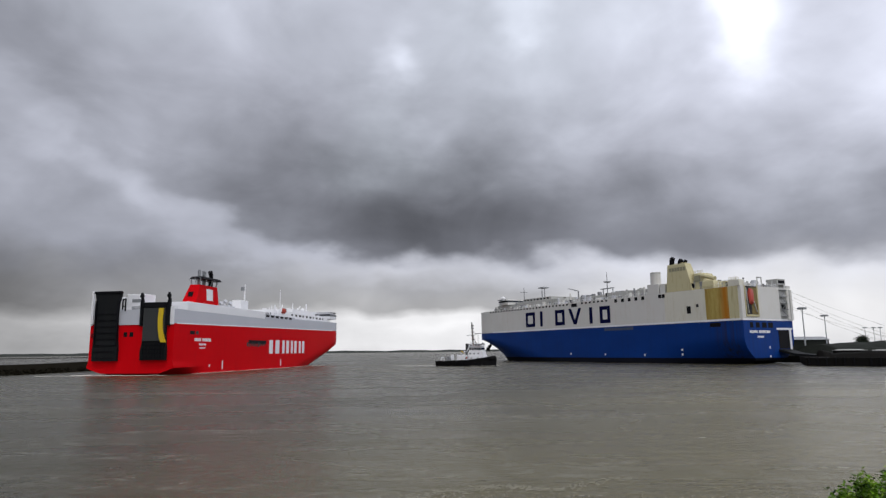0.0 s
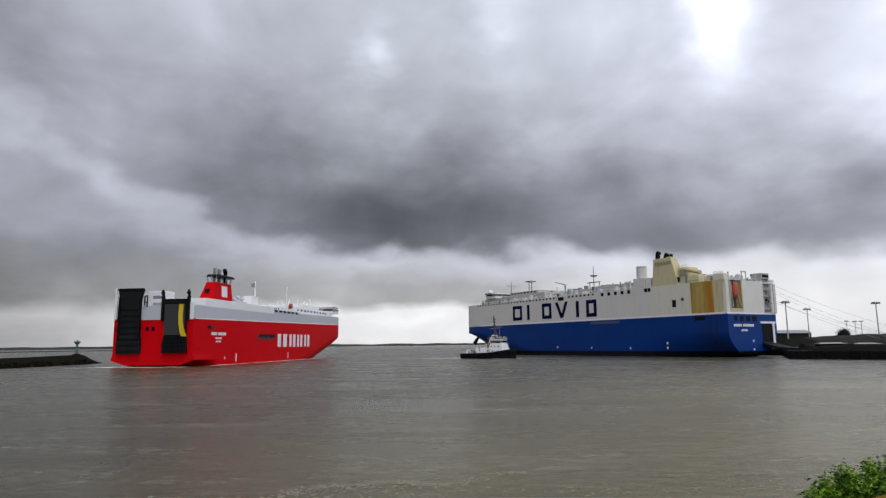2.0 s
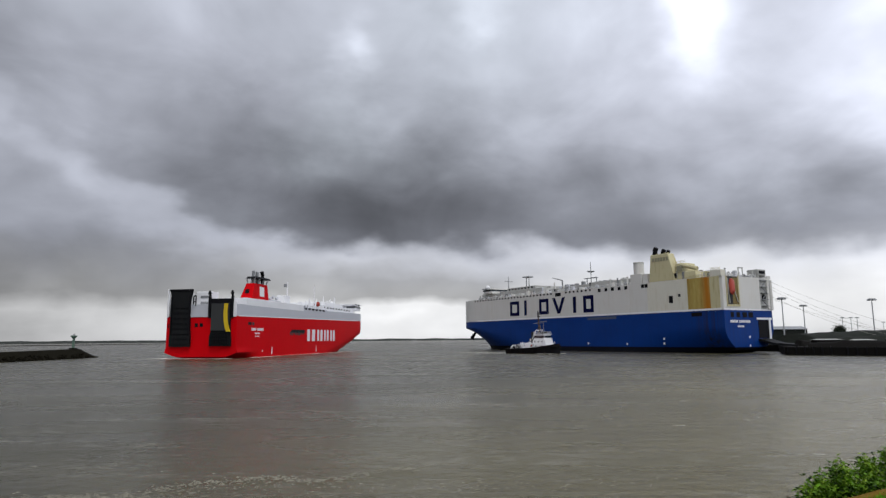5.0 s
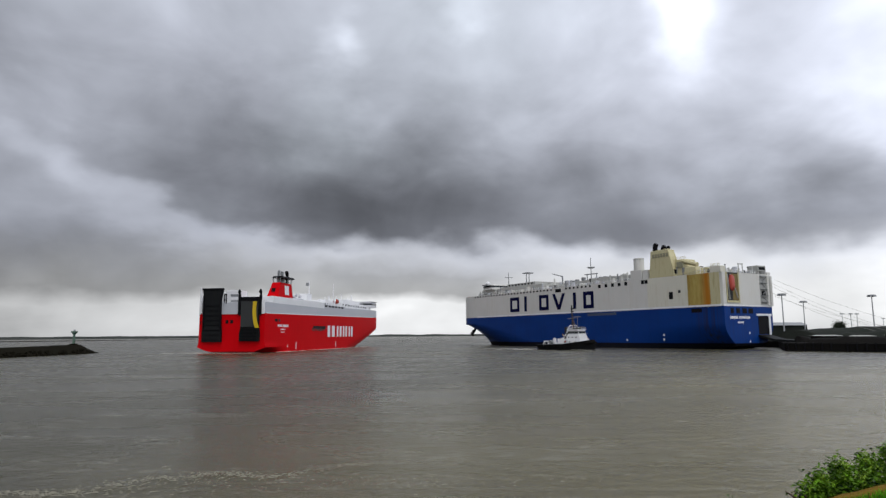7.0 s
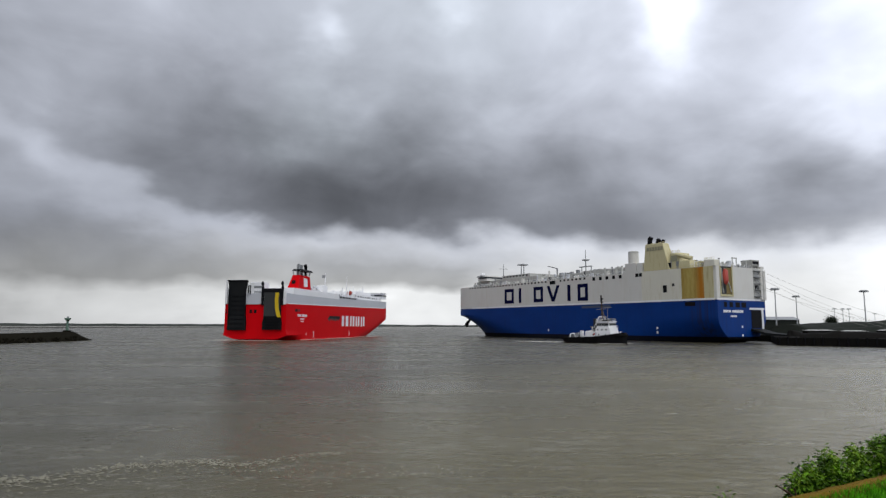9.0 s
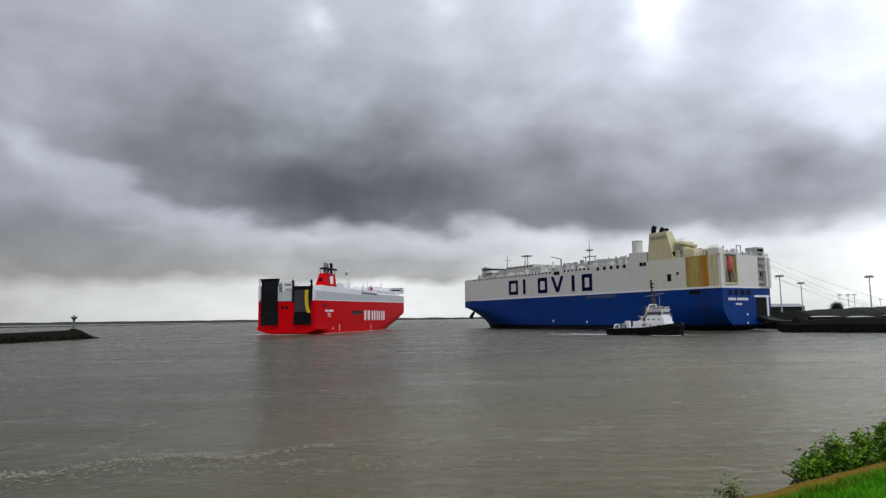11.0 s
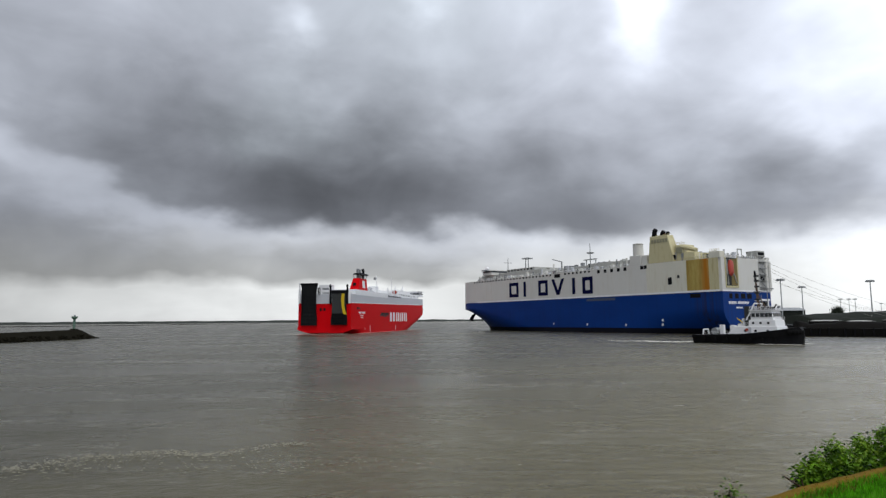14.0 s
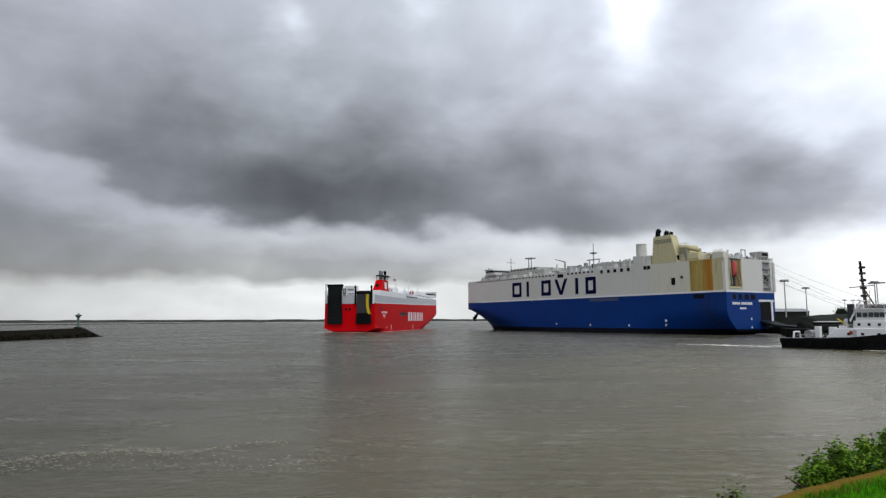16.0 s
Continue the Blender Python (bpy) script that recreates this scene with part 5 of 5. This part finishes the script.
    part("roof_gear", box(-1.6, 1.6, 2.6, 4.8, 8.2, 9.0, bevel=0.1), M["black"], t)
    part("searchlight", rod((-1.2, 5.6, 8.9), (-1.2, 6.2, 8.9), 0.35, n=10), M["steel"], t)
    part("fire_monitor", rod((1.2, 5.4, 8.2), (1.2, 6.4, 9.5), 0.18), M["black"], t)
    # raked frame behind the wheelhouse and the mast
    for s in (-1, 1):
        part("raked_frame", rod((s * 2.6, -0.4, 5.7), (s * 2.2, 1.6, 9.8), 0.22, r2=0.18), M["clean"], t)
        part("funnel", box(min(s * 1.5, s * 2.7), max(s * 1.5, s * 2.7), -0.9, 0.35, 4.2, 9.2, top=(0.1, 0.1, 0.1, 0.1), bevel=0.1), M["ramp_light"], t, "slim grey funnel")
    part("frame_bar", rod((-2.3, 1.6, 9.8), (2.3, 1.6, 9.8), 0.18), M["clean"], t)
    mast = part("mast", rod((0, 1.7, 8.2), (0, 1.2, 17.2), 0.36, r2=0.2), M["buff"], t, "brown mast with lights")
    part("mast_head", rod((0, 1.28, 15.4), (0, 1.18, 18.0), 0.3, r2=0.24), M["black"], mast, "black mast head")
    part("mast_leg", rod((0, 3.6, 8.2), (0, 1.5, 12.4), 0.14), M["buff"], mast)
    for z in (10.6, 12.2, 13.8, 15.2, 16.4):
        part("mast_light", box(-0.32, 0.32, 0.95, 2.0, z, z + 0.45, bevel=0.05), M["ramp_light"], mast)
    part("yard", rod((-1.6, 1.4, 12.8), (1.6, 1.4, 12.8), 0.08), M["steel"], mast)
    part("yard", rod((0, -1.2, 12.6), (0, 3.4, 12.9), 0.09), M["steel"], mast)
    part("radar", box(-0.25, 0.25, 2.4, 5.4, 13.2, 13.45), M["steel"], mast)
    part("radar_post", rod((0, 3.9, 8.2), (0, 3.9, 13.2), 0.09), M["steel"], mast)
    part("antenna", rod((0.8, 2.8, 8.2), (0.8, 2.8, 12.0), 0.04), M["steel"], mast)
    # after deck
    part("towing_winch", rod((-1.4, -7.6, 3.0), (1.4, -7.6, 3.0), 0.85, n=12), M["steel"], t)
    part("tow_hook_post", box(-0.6, 0.6, -6.6, -5.6, 2.0, 4.6, bevel=0.08), M["clean"], t)
    bm = rod((-1.6, -10.6, 2.0), (-1.2, -10.6, 3.4), 0.2)
    rod((1.6, -10.6, 2.0), (1.2, -10.6, 3.4), 0.2, bm)
    rod((-1.25, -10.6, 3.4), (1.25, -10.6, 3.4), 0.2, bm)
    part("towing_bow", bm, M["clean"], t)
    for x, y, z, sx, sy, sz, mat in ((-2.2, -4.6, 3.2, 1.0, 1.4, 1.0, "clean"), (1.0, -4.8, 3.2, 1.2, 1.2, 1.3, "clean"), (-0.8, -3.4, 3.6, 1.4, 1.0, 1.4, "steel"), (-2.7, -2.6, 4.0, 0.7, 1.6, 0.8, "orange"), (2.0, -2.6, 4.0, 0.7, 1.6, 0.8, "clean")):
        part("deck_locker", box(x, x + sx, y, y + sy, z - 0.8, z + sz, bevel=0.08), M[mat], t)
    for s in (-1, 1):
        part("life_ring", rod((s * 3.0, -0.2, 3.4), (s * 3.14, -0.2, 3.4), 0.38, n=14), M["boat"], t)
        part("house_door", box(min(s * 2.95, s * 3.1), max(s * 2.95, s * 3.1), 0.1, 0.85, 2.2, 4.0), M["grey"], t)
    railing(t, [(-3.4, -11.4, 2.0), (-3.9, -7, 2.0)], 0.9, 1.5, r=0.03)
    railing(t, [(3.4, -11.4, 2.0), (3.9, -7, 2.0)], 0.9, 1.5, r=0.03)
    railing(t, [(-2.7, 6.5, 5.8), (2.7, 6.5, 5.8)], 0.8, 1.0, r=0.03)
    part("ventilator", rod((1.8, -1.3, 3.6), (1.8, -1.3, 5.6), 0.3), M["clean"], t)
    part("ventilator_hood", ball((1.8, -1.4, 5.7), 0.55, n=8), M["clean"], t)
    part("ventilator", rod((-1.8, -1.3, 3.6), (-1.8, -1.3, 5.6), 0.3), M["clean"], t)
    part("ventilator_hood", ball((-1.8, -1.4, 5.7), 0.55, n=8), M["clean"], t)
    part("deck_crane", rod((-0.4, -1.6, 4.2), (-0.4, -4.0, 6.2), 0.15), M["yellow"], t)
    railing(t, [(-2.8, -1.6, 4.2), (-2.8, 0.3, 4.2)], 0.9, 1.2, r=0.035)
    railing(t, [(2.8, -1.6, 4.2), (2.8, 0.3, 4.2)], 0.9, 1.2, r=0.035)
    # the house stands well forward
    for ob in t.children:
        if ob.name.split(".")[0] not in ("hull", "fender", "tyre_fender", "bow_fender", "towing_winch", "towing_bow", "tow_hook_post"):
            ob.location.y += 1.7
    foam("wake", "white foam along the hull and behind the stern", [(-3, 13.5, -5.2, 4, 0.35), (3, 13.5, 5.2, 4, 0.35), (-5.2, 4, -5.0, -12, 0.3), (-3, -15, 4, -38, 1.6), (3, -15, 1, -30, 1.2)], 6, 900, 0.22, t)
    return t


def foam(name, label, spots, seed, count, size, parent=None):
    """Flecks of foam a few centimetres above the river. spots: stretches (x0, y0, x1, y1, spread)."""
    rnd = random.Random(seed)
    bm = bmesh.new()
    for i in range(count):
        if noise.noise(Vector((i // 12 * 3.7, seed, 0))) < -0.12:
            continue
        x0, y0, x1, y1, w = spots[i % len(spots)]
        k = ((i // 12) * 0.618034) % 1.0 + rnd.gauss(0, 0.012)
        c = Vector((x0 + (x1 - x0) * k + rnd.gauss(0, w), y0 + (y1 - y0) * k + rnd.gauss(0, w * 0.6) + 0.8 * math.sin(k * 9), 0.03))
        s = size * rnd.uniform(0.3, 1.2)
        n, stretch = 6, rnd.uniform(1.8, 7.5)
        ring = []
        for j in range(n):
            a = 2 * math.pi * j / n
            ring.append(bm.verts.new(c + Vector((math.cos(a) * s * stretch * rnd.uniform(0.6, 1.2), math.sin(a) * s * rnd.uniform(0.5, 1.1), 0))))
        top = bm.verts.new(c + Vector((0, 0, 0.03)))
        for j in range(n):
            bm.faces.new((ring[j], ring[(j + 1) % n], top))
    if parent:
        return tagged(part(name, bm, M["wake"], parent, label), kind="stuff")
    return tagged(part(name, bm, M["foam"]), label, "foam", kind="stuff")


# ---- build ----
water()
dome = cloud_dome()
strip("breakwater", (-790, 1000), (-600, 2100), 9, 1.3, M["stone"], "long low training dam far across the river")
strip("backdrop", (-3300, 2500), (600, 4350), 80, 15, M["shore"], "far low shore in the haze")
strip("backdrop", (500, 4330), (3000, 3300), 80, 12, M["shore"], "far low shore in the haze")
jetty()
beacon()
foreground()
terminal()
blue_ship()
mooring_lines()
drift = foam("foam_line", "thin line of pale foam drifting on the river", [(-34, 21, -19, 25.5, 0.5), (-19, 25.5, -12, 29, 0.42), (-12, 29, -3.5, 31.5, 0.36), (-24, 24, -8, 29.5, 1.0), (-16, 25, 8, 30, 2.2)], 3, 2300, 0.022)
foam("foam_streak", "pale foam streaks on the far water", [(-42, 236, 12, 240, 1.2), (-30, 205, 8, 212, 1.0), (-55, 300, 20, 305, 2), (60, 210, 110, 196, 0.8)], 8, 1300, 0.22)
red = red_ship()
boat = tug()


# ---- what moves ----
RED_WAY = (
    (0, -98.80, 193.24, -7.81),
    (0.5, -97.45, 195.57, -7.74),
    (1, -96.66, 200.50, -7.96),
    (1.5, -95.46, 203.94, -8.06),
    (2, -94.34, 207.99, -8.26),
    (2.5, -93.66, 213.09, -8.57),
    (3, -92.83, 218.00, -8.90),
    (3.5, -91.70, 221.98, -9.08),
    (4, -90.64, 227.01, -9.36),
    (6.5, -84.27, 248.15, -10.60),
    (7, -82.74, 252.47, -10.74),
    (7.5, -81.25, 256.55, -10.93),
    (8, -79.55, 261.43, -11.09),
    (8.5, -78.13, 266.00, -11.24),
    (9, -76.57, 271.16, -11.47),
    (9.2, -76.17, 273.45, -11.66),
    (11.5, -68.44, 296.70, -11.98),
    (12, -66.58, 302.20, -12.05),
    (12.5, -64.99, 306.77, -12.12),
    (13, -62.88, 311.30, -12.08),
    (13.5, -60.80, 315.17, -11.99),
    (14, -58.85, 320.81, -12.01),
    (14.5, -56.90, 325.07, -11.91),
    (15, -54.53, 329.39, -11.86),
    (15.5, -52.58, 334.16, -11.72),
    (16, -50.47, 338.90, -11.68),
)
TUG_WAY = (
    (0, 2.78, 272.75, -111.10),
    (0.5, 6.46, 274.79, -115.15),
    (1, 10.23, 276.68, -119.07),
    (1.5, 14.14, 278.30, -122.73),
    (2, 18.31, 279.51, -126.01),
    (2.5, 21.82, 280.33, -128.75),
    (3, 25.26, 280.51, -130.87),
    (3.5, 28.33, 280.05, -132.40),
    (4, 31.53, 278.77, -133.41),
    (6.5, 47.92, 268.32, -136.22),
    (7, 50.67, 265.57, -136.71),
    (7.5, 52.71, 262.21, -137.18),
    (8, 54.81, 257.76, -137.63),
    (8.5, 57.27, 252.02, -138.00),
    (9, 60.03, 244.97, -138.25),
    (9.2, 60.90, 241.87, -138.26),
    (11.5, 68.23, 203.00, -137.63),
    (12, 70.05, 194.13, -137.63),
    (12.5, 71.69, 185.45, -137.81),
    (13, 72.99, 177.31, -138.22),
    (13.5, 74.38, 169.32, -138.85),
    (14, 76.06, 161.35, -139.67),
    (14.5, 77.76, 153.85, -140.64),
    (15, 79.72, 146.60, -141.73),
    (15.5, 81.48, 140.06, -142.88),
    (16, 83.42, 133.41, -144.08),
)


def motions():
    walk(dome, [(t, pose(0, 0, 0, 0, 0, 0.55 * (t - 7))) for t in (0, 4, 8, 12, 16)])
    walk(drift, [(t, pose(x, y, 0)) for t, x, y in ((0, 12, 0.5), (3.5, 4.5, 0), (7, 0, 0), (9, -1, 0), (12.5, -2.5, 1.0), (16, -5, 1.5))])
    walk(red, [(t, pose(x, y, 0, 0, 0, a)) for t, x, y, a in RED_WAY])
    walk(boat, [(t, pose(x, y, 0, 0, 0, a)) for t, x, y, a in TUG_WAY])


motions()
